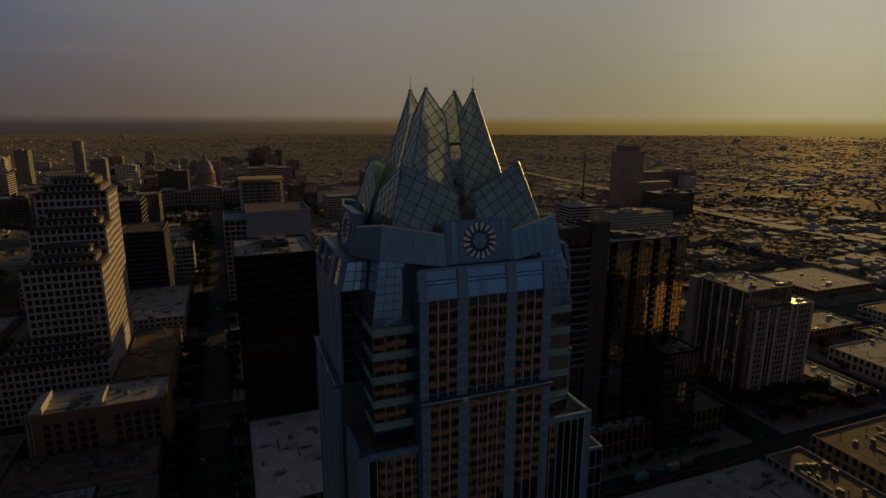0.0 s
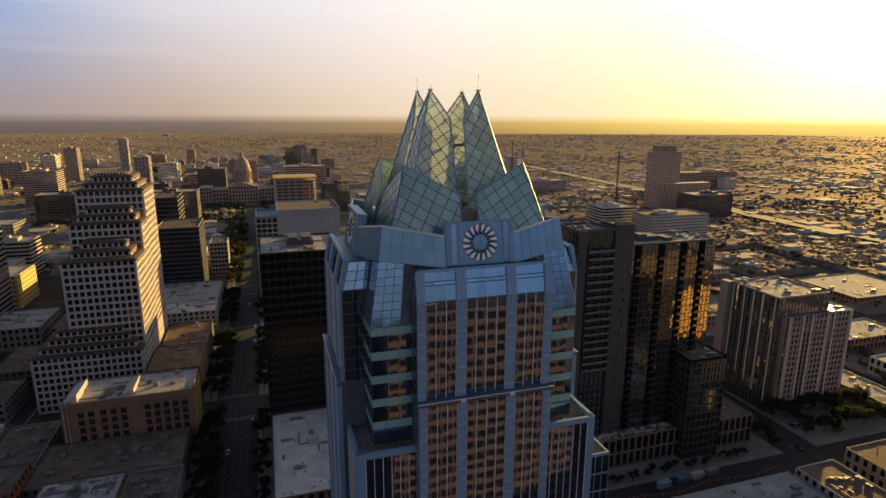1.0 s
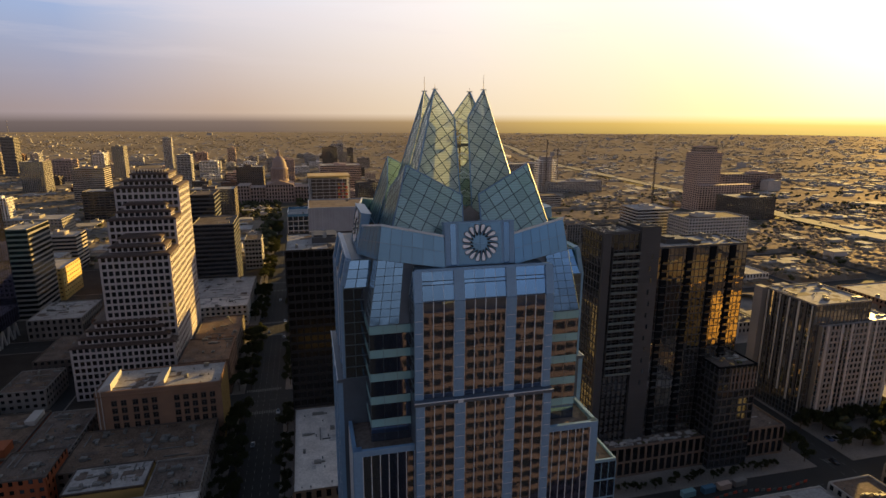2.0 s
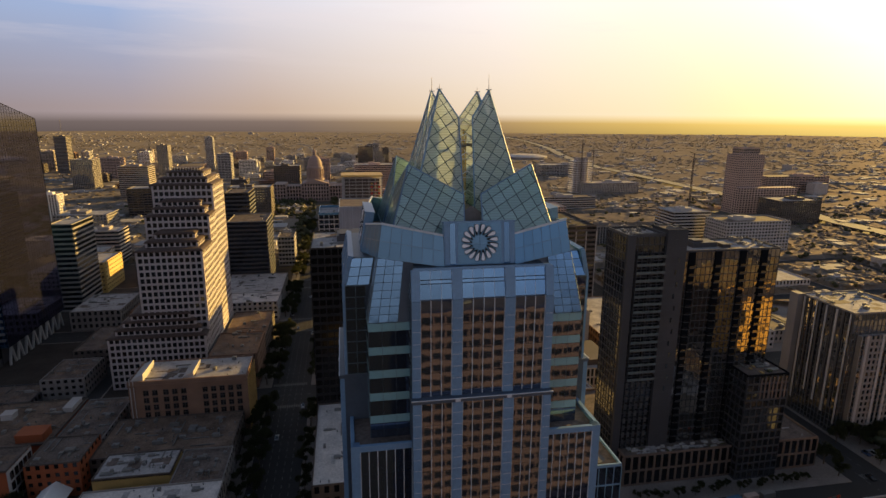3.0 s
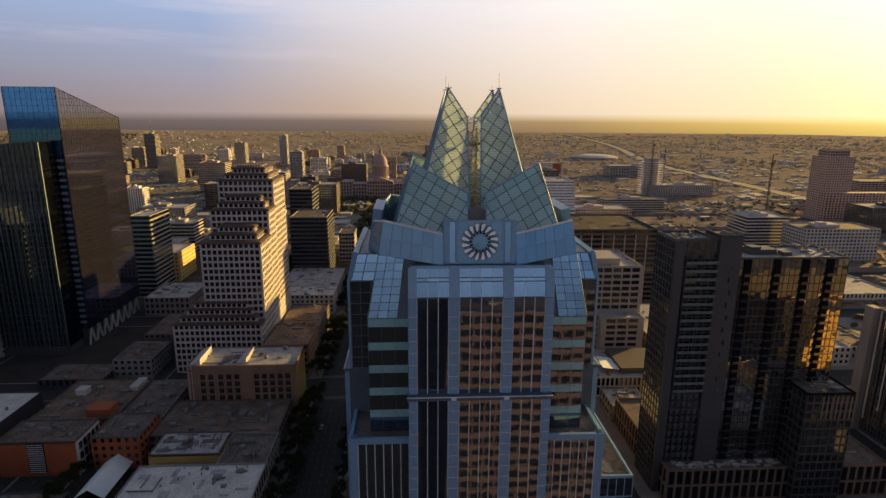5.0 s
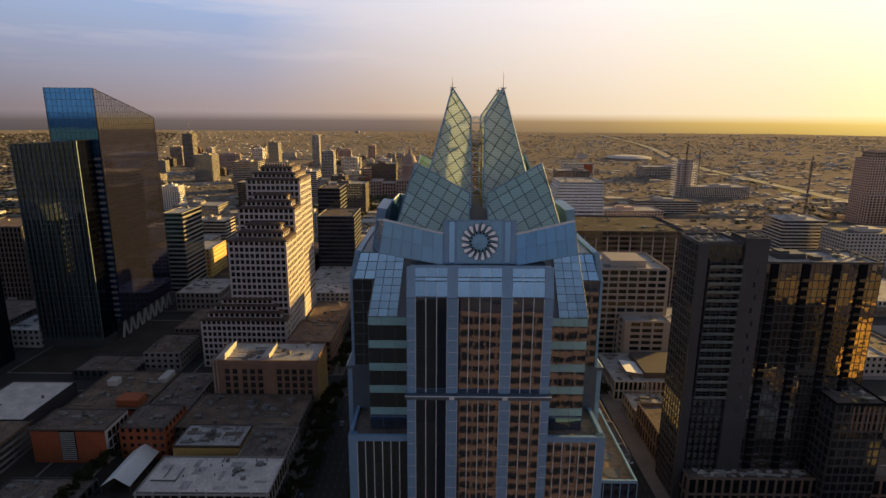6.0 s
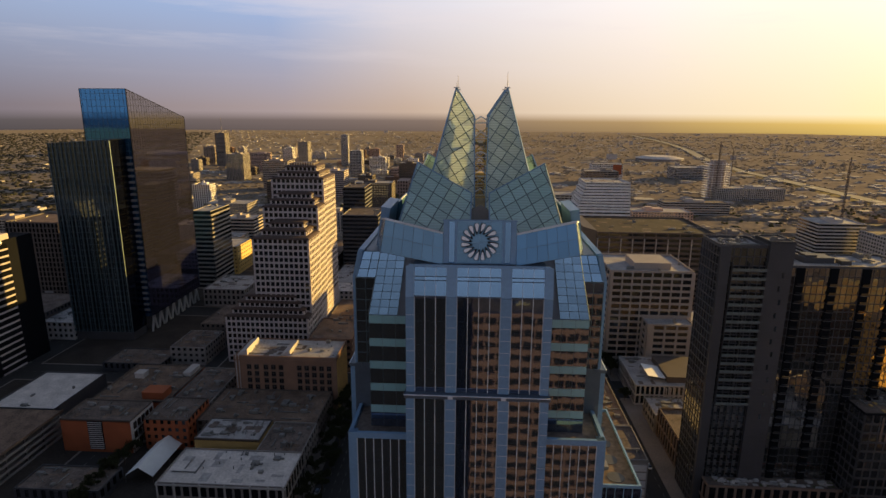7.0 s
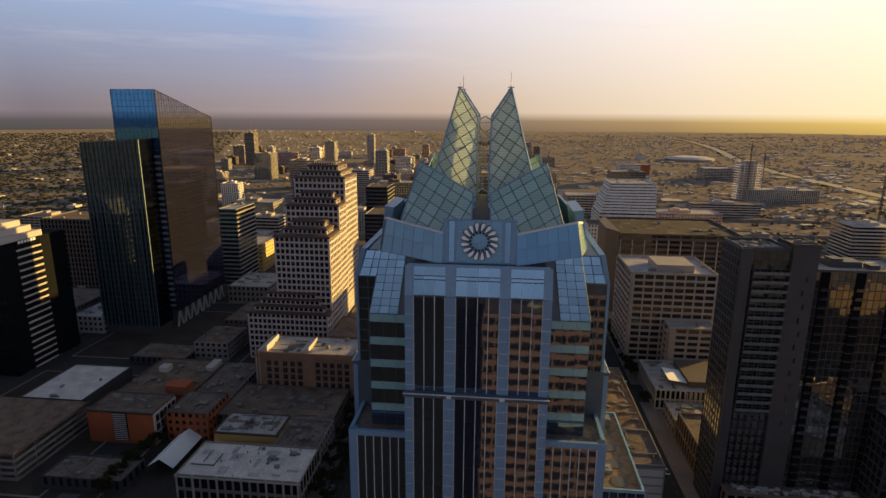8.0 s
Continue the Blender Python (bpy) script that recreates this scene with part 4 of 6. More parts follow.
sail(blue, [(0, 12), (BW, 12), (BW, bz1), (0, bz1)], lambda a, z: (bx1 - a, by1, z), 0, (3.0, 4.1), BLUEGLASS, None, False, 0.3, "curtain_wall", CLAD_DARK, 0.16)
for i in range(8):
    y = by0 + 1 + i * 9.0
    s = Solid()
    s.bar((bx1 - 1, y, 0), (bx1 - 1, y + 3.2, 12), 1.1)
    s.bar((bx1 - 1, y + 6.6, 0), (bx1 - 1, y + 3.4, 12), 1.1)
    part("column", s, PALEWALL, blue)
# lower glass block in front, its head rising towards the tower
s = Solid()
s.hexa([Vector(p) for p in ((-235.8, 347.2, 0), (-195.2, 347.2, 0), (-235.8, 362.9, 0), (-195.2, 362.9, 0), (-235.8, 347.2, 132.8), (-195.2, 347.2, 135.2), (-235.8, 362.9, 132.8), (-195.2, 362.9, 135.2))])
part("core", s, DARKWALL, blue)
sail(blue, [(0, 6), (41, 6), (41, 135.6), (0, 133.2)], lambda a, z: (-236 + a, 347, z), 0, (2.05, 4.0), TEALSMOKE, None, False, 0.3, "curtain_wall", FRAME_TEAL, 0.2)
# east return coloured darker to hold down the mirrored gold sky
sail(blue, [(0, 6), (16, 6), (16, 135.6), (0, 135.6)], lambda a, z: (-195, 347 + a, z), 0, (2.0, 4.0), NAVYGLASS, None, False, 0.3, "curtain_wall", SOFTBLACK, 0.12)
for i in range(15):
    x = -236 + i * 2.93
    s = Solid()
    s.box(x - 0.14, x + 0.14, 346.3, 346.98, 6, 133 + i * 0.17)
    part("fin", s, FRAME_TEAL, blue)
# stair column with lit landings where the two glass bodies meet
for i in range(27):
    s = Solid()
    s.box(-195.6, -191.2, 362.5, 362.9, 16 + i * 4.1, 17.5 + i * 4.1)
    part("landing", s, GREYWALL, blue)

# black slab
black = thing("dark_tower", "black-brown office slab with a pale flat roof", "office building")
block(black, 0.3, 34, 247, 285, 0, 94.5, BLACKWALL, BLACKPANE, "SEW", 0, floor=3.9, bay=3.2, pier=0.5, sill=1.3, proud=0.25)
roof_on(black, 0.3, 34, 247, 285, 94.5, ROOF_PALE, BLACKWALL, 0.8, 4, 11)
s = Solid()
s.box(12, 24, 262, 278, 94.6, 97.2)
s.box(13, 17, 264, 276, 97.2, 98)
s.box(19, 23, 264, 276, 97.2, 98)
part("plant_room", s, DARKWALL, black)

# charcoal apartment towers on a shared podium
podium = thing("podium", "brick podium with piers and a planted roof terrace", "building")
block(podium, 128, 221, 190.5, 250, 0, 13.5, UMBER, DARKPANE, "SEW", 60, split=True, floor=6.5, bay=3.4, pier=0.9, sill=0.9, proud=0.5)
roof_on(podium, 128, 221, 190.5, 250, 13.5, ROOF_GREY, UMBER, 1.0, 12, 21, ROOF_PALE)
rp = random.Random(77)
for i in range(70):
    x, y = rp.uniform(130, 176), rp.uniform(191.6, 196.0)
    w, d = rp.uniform(0.8, 3.0), rp.uniform(0.4, 1.4)
    s = Solid()
    s.box(x, x + w, y, y + d, 13.5, 13.5 + rp.uniform(0.15, 0.8))
    part("planter", s, rp.choice((ROOF_PALE, ROOF_WHITE, PARKLEAF, PALEWALL)), podium)
n1 = thing("apartment_tower", "charcoal apartment tower with stacked glass balconies", "apartment tower")
N1X0, N1X1, N1Y0, N1Y1, N1Z = 125.0, 141.7, 197.6, 214.5, 106.7
block(n1, N1X0, N1X1, N1Y0, N1Y1, 0, N1Z, DARKWALL, DUSKPANE, "SW", 150, split=True, single_sides="S", floor=3.3, bay=2.4, pier=0.3, sill=0.35, proud=0.2)
roof_on(n1, N1X0, N1X1, N1Y0, N1Y1, N1Z, ROOF_PALE, DARKWALL, 1.2, 9, 4)
s = Solid()
s.box(N1X0, N1X0 + 3.4, 196.4, N1Y0 - 0.3, 0, N1Z + 0.9)
part("corner_pier", s, DARKWALL, n1)
for i in range(17):
    z = 45.5 + i * 3.3
    s = Solid()
    s.box(129.2, 141.5, 195.7, 197.3, z, z + 0.22)
    slab_ob = part("balcony", s, CHARGREY, n1)
    for j in range(6):
        s = Solid()
        s.box(129.3 + j * 2.03, 131.2 + j * 2.03, 195.7, 195.76, z + 0.24, z + 1.25)
        part("balustrade_pane", s, RAILGLASS, slab_ob)
    for j in (0, 1, 2):
        s = Solid()
        s.box(129.2 + j * 6.1, 129.35 + j * 6.1, 195.9, 197.3, z + 0.22, z + 3.3)
        part("divider", s, DARKWALL, slab_ob)
for i in range(11):
    for j in range(5):
        s = Solid()
        s.box(129.6 + j * 2.4, 130.7 + j * 2.4, 197.1, 197.3, 9 + i * 3.3, 11.4 + i * 3.3)
        part("panel", s, CHARGREY if (i * 3 + j * 5) % 7 < 3 else DARKWALL, n1)
slab = thing("stair_tower", "plain charcoal slab rising above the apartment roofs", "tower")
s = Solid()
s.box(141.75, 150.5, 196.4, 208.3, 0, 109)
part("wall", s, DARKWALL, slab)
s = Solid()
for i in range(33):
    s.box(141.75, 150.5, 196.34, 196.4, 3.3 * i + 0.06, 3.3 * i + 3.24)
part("cladding", s, DARKWALL, slab, kind="stuff")
roof_on(slab, 141.75, 150.5, 196.4, 208.3, 109, ROOF_GREY, DARKWALL, 0.6, 3, 8)
for i in range(12):
    s = Solid()
    s.box(146.2 + (i % 2) * 0.9, 146.9 + (i % 2) * 0.9, 196.2, 196.36, 40 + i * 5.1, 42 + i * 5.1)
    part("window", s, GREYPANE, slab)
n2 = thing("apartment_tower", "dark reflective apartment block with a pale flat roof", "apartment tower")
N2X0, N2X1, N2Y0, N2Y1, N2Z = 150.6, 194.8, 198.2, 218.4, 99.6
block(n2, N2X0, N2X1, N2Y0, N2Y1, 13.6, N2Z, DARKWALL, BRONZEPANE, "SE", 180, floor=3.3, bay=2.1, pier=0.16, sill=0.3, proud=0.12, tilt=0.55, single_sides="S")
roof_on(n2, N2X0, N2X1, N2Y0, N2Y1, N2Z, ROOF_PALE, DARKWALL, 0.8, 6, 14)
s = Solid()
s.box(159, 170, 205, 212, N2Z, N2Z + 2.2)
s.box(160, 164, 206, 211, N2Z + 2.2, N2Z + 3.0)
s.box(171.5, 175, 203, 207, N2Z, N2Z + 1.6)
part("plant_room", s, DARKWALL, n2)
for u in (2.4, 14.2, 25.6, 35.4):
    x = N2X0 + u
    # black sheet on the wall paints the shade of a balcony recess
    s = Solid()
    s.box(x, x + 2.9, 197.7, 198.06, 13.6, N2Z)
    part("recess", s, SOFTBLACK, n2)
    for j in range(24):
        z = 17 + j * 3.3
        s = Solid()
        s.box(x + 0.1, x + 2.8, 197.0, 197.7, z, z + 0.2)
        bal = part("balcony", s, CHARGREY, n2)
        s = Solid()
        s.box(x + 0.1, x + 2.8, 197.0, 197.06, z + 0.22, z + 1.2)
        part("balustrade_pane", s, DUSKPANE, bal)
n3 = thing("annex", "black box annex with a roof garden", "building")
block(n3, 178.2, 197.6, 186.6, 208.6, 0, 48.2, DARKWALL, DUSKPANE, "SEW", 0, floor=3.6, bay=2.6, pier=0.5, sill=0.8, proud=0.2)
roof_on(n3, 178.2, 197.6, 186.6, 208.6, 48.2, ROOF_GREY, SOFTBLACK, 0.8, 7, 31)
for i in range(12):
    x, y = rp.uniform(184, 195), rp.uniform(188, 205)
    s = Solid()
    s.box(x, x + rp.uniform(0.8, 3), y, y + rp.uniform(0.6, 2), 48.28, 48.28 + rp.uniform(0.3, 1.0))
    part("planter", s, rp.choice((ROOF_PALE, PARKLEAF, OCHRE)), n3)
for i in range(7):
    s = Solid()
    s.box(184.4 + i * 1.9, 185.1 + i * 1.9, 186.3, 186.4, 38, 47.6)
    part("timber_screen", s, UMBER, n3)

apt = thing("apartment_tower", "grey and white apartment block with mirror glazing and a pool terrace", "apartment tower")
block(apt, 250, 284, 210, 242, 0, 63.2, CHARGREY, BRONZEPANE, "WS", 60, floor=3.2, bay=2.2, pier=0.45, sill=0.3, proud=0.15, tilt=0.8)
block(apt, 253.5, 299.5, 207.8, 240, 0, 53, GREYWALL, DARKPANE, "SE", 100, floor=3.2, bay=2.5, pier=1.15, sill=1.2, proud=0.3)
for a, b in ((253.9, 256.2), (266.5, 270.5), (283.5, 285.6)):
    s = Solid()
    s.box(a, b, 207.5, 207.72, 8, 51)
    part("glass_strip", s, GREYPANE, apt, "dark glazed strip between the pale piers")
for a in (256.4, 265.0, 271.2, 281.8, 286.2, 297.8):
    s = Solid()
    s.box(a, a + 1.3, 207.35, 207.69, 4, 53.4)
    part("pier", s, PALEWALL, apt)
s = Solid()
s.box(284.6, 299.0, 208.6, 239.4, 53.1, 53.25)
part("pool_deck", s, PAVER, apt, "pale paved pool terrace")
for k in range(9):
    s = Solid()
    s.box(249.35, 249.6, 211 + k * 3.3 + (k % 3) * 0.5, 211.8 + k * 3.3 + (k % 3) * 0.7, 6 + (k * 7) % 11, 63)
    part("fin", s, DARKWALL if k % 2 else PALEWALL, apt)
roof_on(apt, 250, 284, 210, 242, 63.2, ROOF_PALE, GREYWALL, 0.8, 8, 17)
roof_on(apt, 284.2, 299.5, 207.8, 240, 53, ROOF_PALE, PALEWALL, 0.8, 2, 18)
s = Solid()
s.box(246.6, 250.6, 240.5, 246, 0, 64)
part("side_wall", s, GREYWALL, apt)

# tan office block with deep window grid, and its low annexes
tan = thing("office_block", "tan concrete office block with a deep grid of dark windows", "office building")
block(tan, 120, 170, 331, 375, 0, 60, TAN, DARKPANE, "SEW", 180, split=True, floor=4.0, bay=6.2, pier=0.9, sill=1.45, proud=0.7, margin=1.2)
roof_on(tan, 120, 170, 331, 375, 60, ROOF_PALE, TAN, 1.4, 3, 3)
s = Solid()
s.box(136, 158, 338, 360, 60.1, 64.5)
part("plant_room", s, TAN, tan)
tan2 = thing("annex", "tan concrete annex with a pale flat roof", "building")
block(tan2, 141, 168, 318, 330.4, 0, 31, TAN, DARKPANE, "SEW", 60, floor=4.0, bay=6.2, pier=1.3, sill=1.7, proud=0.5, margin=3.0)
roof_on(tan2, 141, 168, 318, 330.4, 31, ROOF_PALE, TAN, 1.0, 2, 9)

brown = thing("office_block", "wide dark brown office block with pale piers", "office building")
block(brown, 132, 222, 430, 500, 0, 64, BROWNWALL, DARKPANE, "SEW", 0, floor=3.9, bay=9.0, pier=0.7, sill=1.9, proud=0.5)
roof_on(brown, 132, 222, 430, 500, 64, LOT, BROWNWALL, 1.0, 8, 6)
s = Solid()
s.prism([Vector((132, 430, 0)), Vector((132, 500, 0)), Vector((124, 480, 0)), Vector((124, 445, 0))][::-1], Vector((0, 0, 66)))
part("faceted_end", s, BROWNWALL, brown)
for i in range(11):
    s = Solid()
    s.box(132.4 + i * 8.95, 133.0 + i * 8.95, 429.0, 429.45, 0, 60)
    part("pier", s, PALEWALL, brown, "slim pale pier")
terr = thing("office_block", "white terraced office block with ribbon windows", "office building")
for i in range(6):
    a = 145 + i * 2.2
    block(terr, a, 203, 600 + i * 1.5, 650, (0 if i == 0 else 46 + i * 6), 52 + i * 6, WHITEWALL, DARKPANE, "SW", 0, floor=3.8, bay=9, pier=0.3, sill=2.1, proud=0.4)
roof_on(terr, 156, 203, 607.5, 650, 82, ROOF_PALE, WHITEWALL, 1.0, 5, 2)
m2 = thing("building", "small white punched-window building", "building")
block(m2, 128, 146, 560, 590, 0, 46, WHITEWALL, DARKPANE, "SW", 80, floor=3.8, bay=3.2, pier=1.6, sill=1.9, proud=0.3)
roof_on(m2, 128, 146, 560, 590, 46, ROOF_GREY, PALEWALL, 0.8, 2, 22)

# west side
band = thing("office_block", "dark banded office block with ribbon windows", "office building")
block(band, -207, -190.4, 466, 504, 0, 69.5, GREYWALL, DARKPANE, "SEW", 0, floor=3.8, bay=5, pier=0.0, sill=1.5, proud=0.5)
roof_on(band, -207, -190.4, 466, 504, 69.5, ROOF_PALE, GREYWALL, 0.8, 3, 41)
gold = thing("office_block", "ochre-panelled block with small windows beside the banded office", "office building")
block(gold, -222, -190.5, 515, 555, 0, 26.5, YELLOWWALL, DARKPANE, "SEW", 100, floor=4.0, bay=4.5, pier=2.6, sill=2.4, proud=0.3)
roof_on(gold, -222, -190.5, 515, 555, 26.5, ROOF_PALE, YELLOWWALL, 0.8, 3, 42)
bank = thing("office_block", "dark office tower with sunlit east bands painted cream and a stepped cream crown", "office building")
block(bank, -293, -240, 277, 327, 0, 79, SOFTBLACK, DARKPANE, "SW", 0, floor=4.0, bay=5, pier=0.0, sill=0.9, proud=0.3)
# cream bands only where sun strikes the east side, lit stretch painted in
lat, rest = Pieces(bank, CREAM, ""), Solid()
m, w = face_frame(-293, -240, 277, 327, "E")
facade(bank, lat, rest, m @ pose(12, 0, 0), 18, 0, 77, 4.0, 20, 0.0, 1.05, 0.4, DARKPANE)
part("window", rest, DARKPANE, bank, kind="stuff")
for i in range(3):
    s = Solid()
    s.box(-293 + i * 3.5, -240.6 - i * 4.0, 277 + i * 3, 310 - i * 3, 79 + i * 3.4, 82.4 + i * 3.4)
    part("crown", s, CREAM, bank)
s = Solid()
for i in range(6):
    s.box(-240, -239.7, 291 + i * 2.2, 292.4 + i * 2.2, 77.2, 78.8)
part("sign", s, WHITE, bank, "white sign with unreadable lettering")
rib = thing("office_block", "brown ribbed office block", "office building")
block(rib, -342, -297, 425, 470, 0, 65, BROWNWALL, BLACKPANE, "SEW", 0, floor=4, bay=3.2, pier=1.2, sill=0.8, proud=0.6)
roof_on(rib, -342, -297, 425, 470, 65, ROOF_BROWN, BROWNWALL, 1.0, 3, 44)
g1 = thing("office_block", "dark grey banded office block", "office building")
block(g1, -94, -72.5, 552, 590, 0, 80.5, DARKWALL, DARKPANE, "SEW", 0, floor=3.8, bay=6, pier=0.0, sill=1.5, proud=0.5)
roof_on(g1, -94, -72.5, 552, 590, 80.5, ROOF_GREY, BROWNWALL, 0.8, 3, 45)
g2 = thing("office_block", "dark grey banded office block of lower height", "office building")
block(g2, -85, -52, 506.5, 551, 0, 61, DARKWALL, DARKPANE, "SEW", 0, floor=3.8, bay=6, pier=0.0, sill=1.6, proud=0.5)
roof_on(g2, -85, -52, 506.5, 551, 61, ROOF_GREY, GREYWALL, 0.8, 3, 46)

# zinc-screened hall and the building site behind the black slab
screen = thing("hall", "pleated zinc-screened hall beside the avenue", "building")
block(screen, 12, 62, 470, 520, 0, 78, PAVER, None, "SW", 0, floor=78, bay=2.2, pier=0.6, sill=1.0, proud=0.4)
roof_on(screen, 12, 62, 470, 520, 78, ROOF_GREY, PAVER, 0.8, 3, 50)
low_b = thing("office_block", "white-framed glass block with a blue roof edge", "building")
block(low_b, -5, 11.5, 470, 510, 0, 72, PALEWALL, GREYPANE, "SW", 90, floor=4, bay=4, pier=0.5, sill=0.7, proud=0.4)
roof_on(low_b, -5, 11.5, 470, 510, 72, ROOF_PALE, BLUEPANE, 2.0, 1, 51)
site = thing("building_site", "half-built tower with yellow safety netting on its open floors", "building")
for i in range(17):
    s = Solid()
    s.box(14, 68, 760, 800, i * 4.4, i * 4.4 + 0.5)
    for j in range(7):
        s.box(15 + j * 8.6, 15.8 + j * 8.6, 760.5, 761.3, i * 4.4 + 0.5, (i + 1) * 4.4)
    part("floor_slab", s, PALEWALL, site)
for i in range(14):
    s = Solid()
    s.box(52 + (i % 3) * 5, 55 + (i % 3) * 5, 760.6, 761.0, 44 + 4.4 * (i // 3) + 0.6, 47.4 + 4.4 * (i // 3))
    part("hoist_panel", s, RED if i % 2 else OCHRE, site)
s = Solid()
s.box(13.5, 68.5, 759.5, 800.5, 73.0, 75.2)
part("netting", s, YELLOWWALL, site, "yellow safety netting")
s = Solid()
s.box(18, 64, 764, 798, 0, 70)
part("core", s, BROWNWALL, site)

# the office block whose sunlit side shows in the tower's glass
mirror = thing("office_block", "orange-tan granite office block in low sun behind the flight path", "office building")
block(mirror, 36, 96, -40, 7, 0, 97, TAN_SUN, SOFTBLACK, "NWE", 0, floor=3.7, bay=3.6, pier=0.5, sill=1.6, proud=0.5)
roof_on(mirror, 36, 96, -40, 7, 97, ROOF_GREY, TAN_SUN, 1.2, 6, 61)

# unseen blocks added under and behind the flight path, mostly dark to shape reflections
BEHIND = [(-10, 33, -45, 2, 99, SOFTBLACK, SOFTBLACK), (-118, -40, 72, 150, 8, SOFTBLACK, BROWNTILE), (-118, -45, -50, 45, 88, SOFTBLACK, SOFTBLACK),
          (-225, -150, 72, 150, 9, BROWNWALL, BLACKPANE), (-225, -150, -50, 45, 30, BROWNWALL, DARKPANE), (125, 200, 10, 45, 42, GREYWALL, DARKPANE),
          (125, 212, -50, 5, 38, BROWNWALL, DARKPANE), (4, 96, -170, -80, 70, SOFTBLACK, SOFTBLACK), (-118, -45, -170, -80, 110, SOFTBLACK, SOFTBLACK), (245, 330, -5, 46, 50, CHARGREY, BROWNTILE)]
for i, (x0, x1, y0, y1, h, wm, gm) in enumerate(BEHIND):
    t = thing("office_block", "unseen office block behind the flight path, toned for the glass reflections", "office building", group="blocks behind")
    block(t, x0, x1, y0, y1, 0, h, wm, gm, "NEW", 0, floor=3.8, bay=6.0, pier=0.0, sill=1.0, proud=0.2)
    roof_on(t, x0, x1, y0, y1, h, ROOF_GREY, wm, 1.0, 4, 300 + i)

# unseen block added for the sun-gold reflection in the apartment glass
sungold = thing("office_block", "unseen ochre office block, sun gold in its colour, mirrored by the apartments", "office building")
block(sungold, 262, 322, 72, 98, 0, 40, SUNGOLD, BROWNTILE, "NW", 0, floor=3.7, bay=4.0, pier=1.9, sill=2.0, proud=0.3)
roof_on(sungold, 262, 322, 72, 98, 40, ROOF_GREY, SUNGOLD, 1.0, 3, 320)

# ---- low buildings ----
def low_building(label, x0, x1, y0, y1, h, wall, roof, singles=40, units=5, seed=0, category="building", sides="SEW", **st):
    t = thing("low_building", label, category)
    style = dict(floor=4.2, bay=3.6, pier=1.8, sill=1.9, proud=0.2)
    style.update(st)
    block(t, x0, x1, y0, y1, 0.16, h, wall, DARKPANE, sides, min(singles, 3) if singles < 100 else singles, split=singles > 100, **style)
    roof_on(t, x0, x1, y0, y1, h, roof, BROWNWALL if wall in (ORANGE, OCHRE) else wall, 0.7, units, seed)
    return t


deck = low_building("parking deck with green bands on its street side", 76, 106.5, 196, 221.5, 20, GREYWALL, ROOF_GREY, 0, 4, 600, sides="E")
for i in range(5):
    s = Solid()
    s.box(77, 92, 195.7, 196.0, 2.4 + i * 3.5, 4.2 + i * 3.5)
    part("green_band", s, GREEN, deck, "green painted panel")
for i in range(5):
    s = Solid()
    s.box(93, 106, 195.6, 196.0, 1.4 + i * 3.6, 3.9 + i * 3.6)
    part("mural_panel", s, PALEWALL, deck, "pale panel with faded plain markings")
low_building("old shop row with gravel roofs by the tower", 46, 75, 180, 221.5, 14, BRICK, ROOF_BROWN, 0, 8, 601)
hotel = low_building("brown brick hotel with a blank middle bay and roof pavilions", -87, -33.5, 262, 285.5, 29.5, BRICK, ROOF_PALE, 160, 4, 71, "hotel", sides="EW", floor=3.7, bay=3.3, pier=1.6, sill=1.6, proud=0.14)
for x0, x1, y0, h in ((-86.6, -80.5, 263, 33.2), (-63.5, -58.5, 265, 32.2)):
    s = Solid()
    s.hexa([Vector(p) for p in ((x0, y0, 29.6), (x1, y0, 29.6), (x0, 280, 29.6), (x1, 280, 29.6), (x0 + 2.6, y0 + 0.6, h - 1.2), (x1, y0, h), (x0 + 2.6, 279, h - 1.2), (x1, 280, h))])
    part("roof_pavilion", s, PALEWALL, hotel)
s = Solid()
s.box(-87.3, -33.2, 261.3, 261.95, 27.6, 28.3)
s.box(-87.2, -33.3, 261.5, 261.95, 28.3, 30.2)
part("cornice", s, BRICK, hotel)
s = Solid()
s.bar((-86.2, 261.6, 4), (-86.2, 261.6, 32), 0.35)
s.bar((-84.6, 261.6, 4), (-84.6, 261.6, 30.5), 0.3)
part("drain_pipe", s, PALEWALL, hotel)
hotel_frame = Solid()
hotel_frame.box(-1.15, 1.15, -0.12, 0, -1.5, -1.2)
hotel_frame.box(-0.06, 0.06, -0.05, 0, -1.2, 1.2)
hotel_frame.box(-1.0, 1.0, -0.05, 0, 0.25, 0.35)
hotel_frame.box(-1.05, 1.05, -0.10, 0, 1.2, 1.45)
hf = hotel_frame.mesh("window_trim", BROWNWALL)
hp = pane_mesh(2.3, 2.75, DARKPANE)
for x in [-79.6 + 4.0 * k + (0.9 if k > 1 else 0) for k in range(5)] + [-53.0 + 3.9 * k for k in range(5)]:
    for j in range(6):
        wn = part("window", hp, None, hotel, m=pose(x, 261.9, 5.2 + j * 3.75))
        part("window_trim", hf, None, wn, m=pose(0, -0.02, 0))
# east piers in ochre, the low sun's gold put into their colour
for k in range(12):
    s = Solid()
    s.box(-33.45, -33.1, 262.4 + k * 1.95, 263.2 + k * 1.95, 0.2, 28)
    part("pier", s, OCHRE, hotel)
low_building("dark brick shop row with gravel roofs", -93, -36, 229, 261.5, 11, BROWNWALL, ROOF_BROWN, 40, 22, 72)
low_building("grey shop building with a pale roof", -55, -35, 204, 228.5, 12, GREYWALL, ROOF_GREY, 30, 8, 73)
low_building("ochre rendered building with a grey roof", -85, -56, 211, 228.5, 13, OCHRE, ROOF_PALE, 0, 9, 74, sides="")
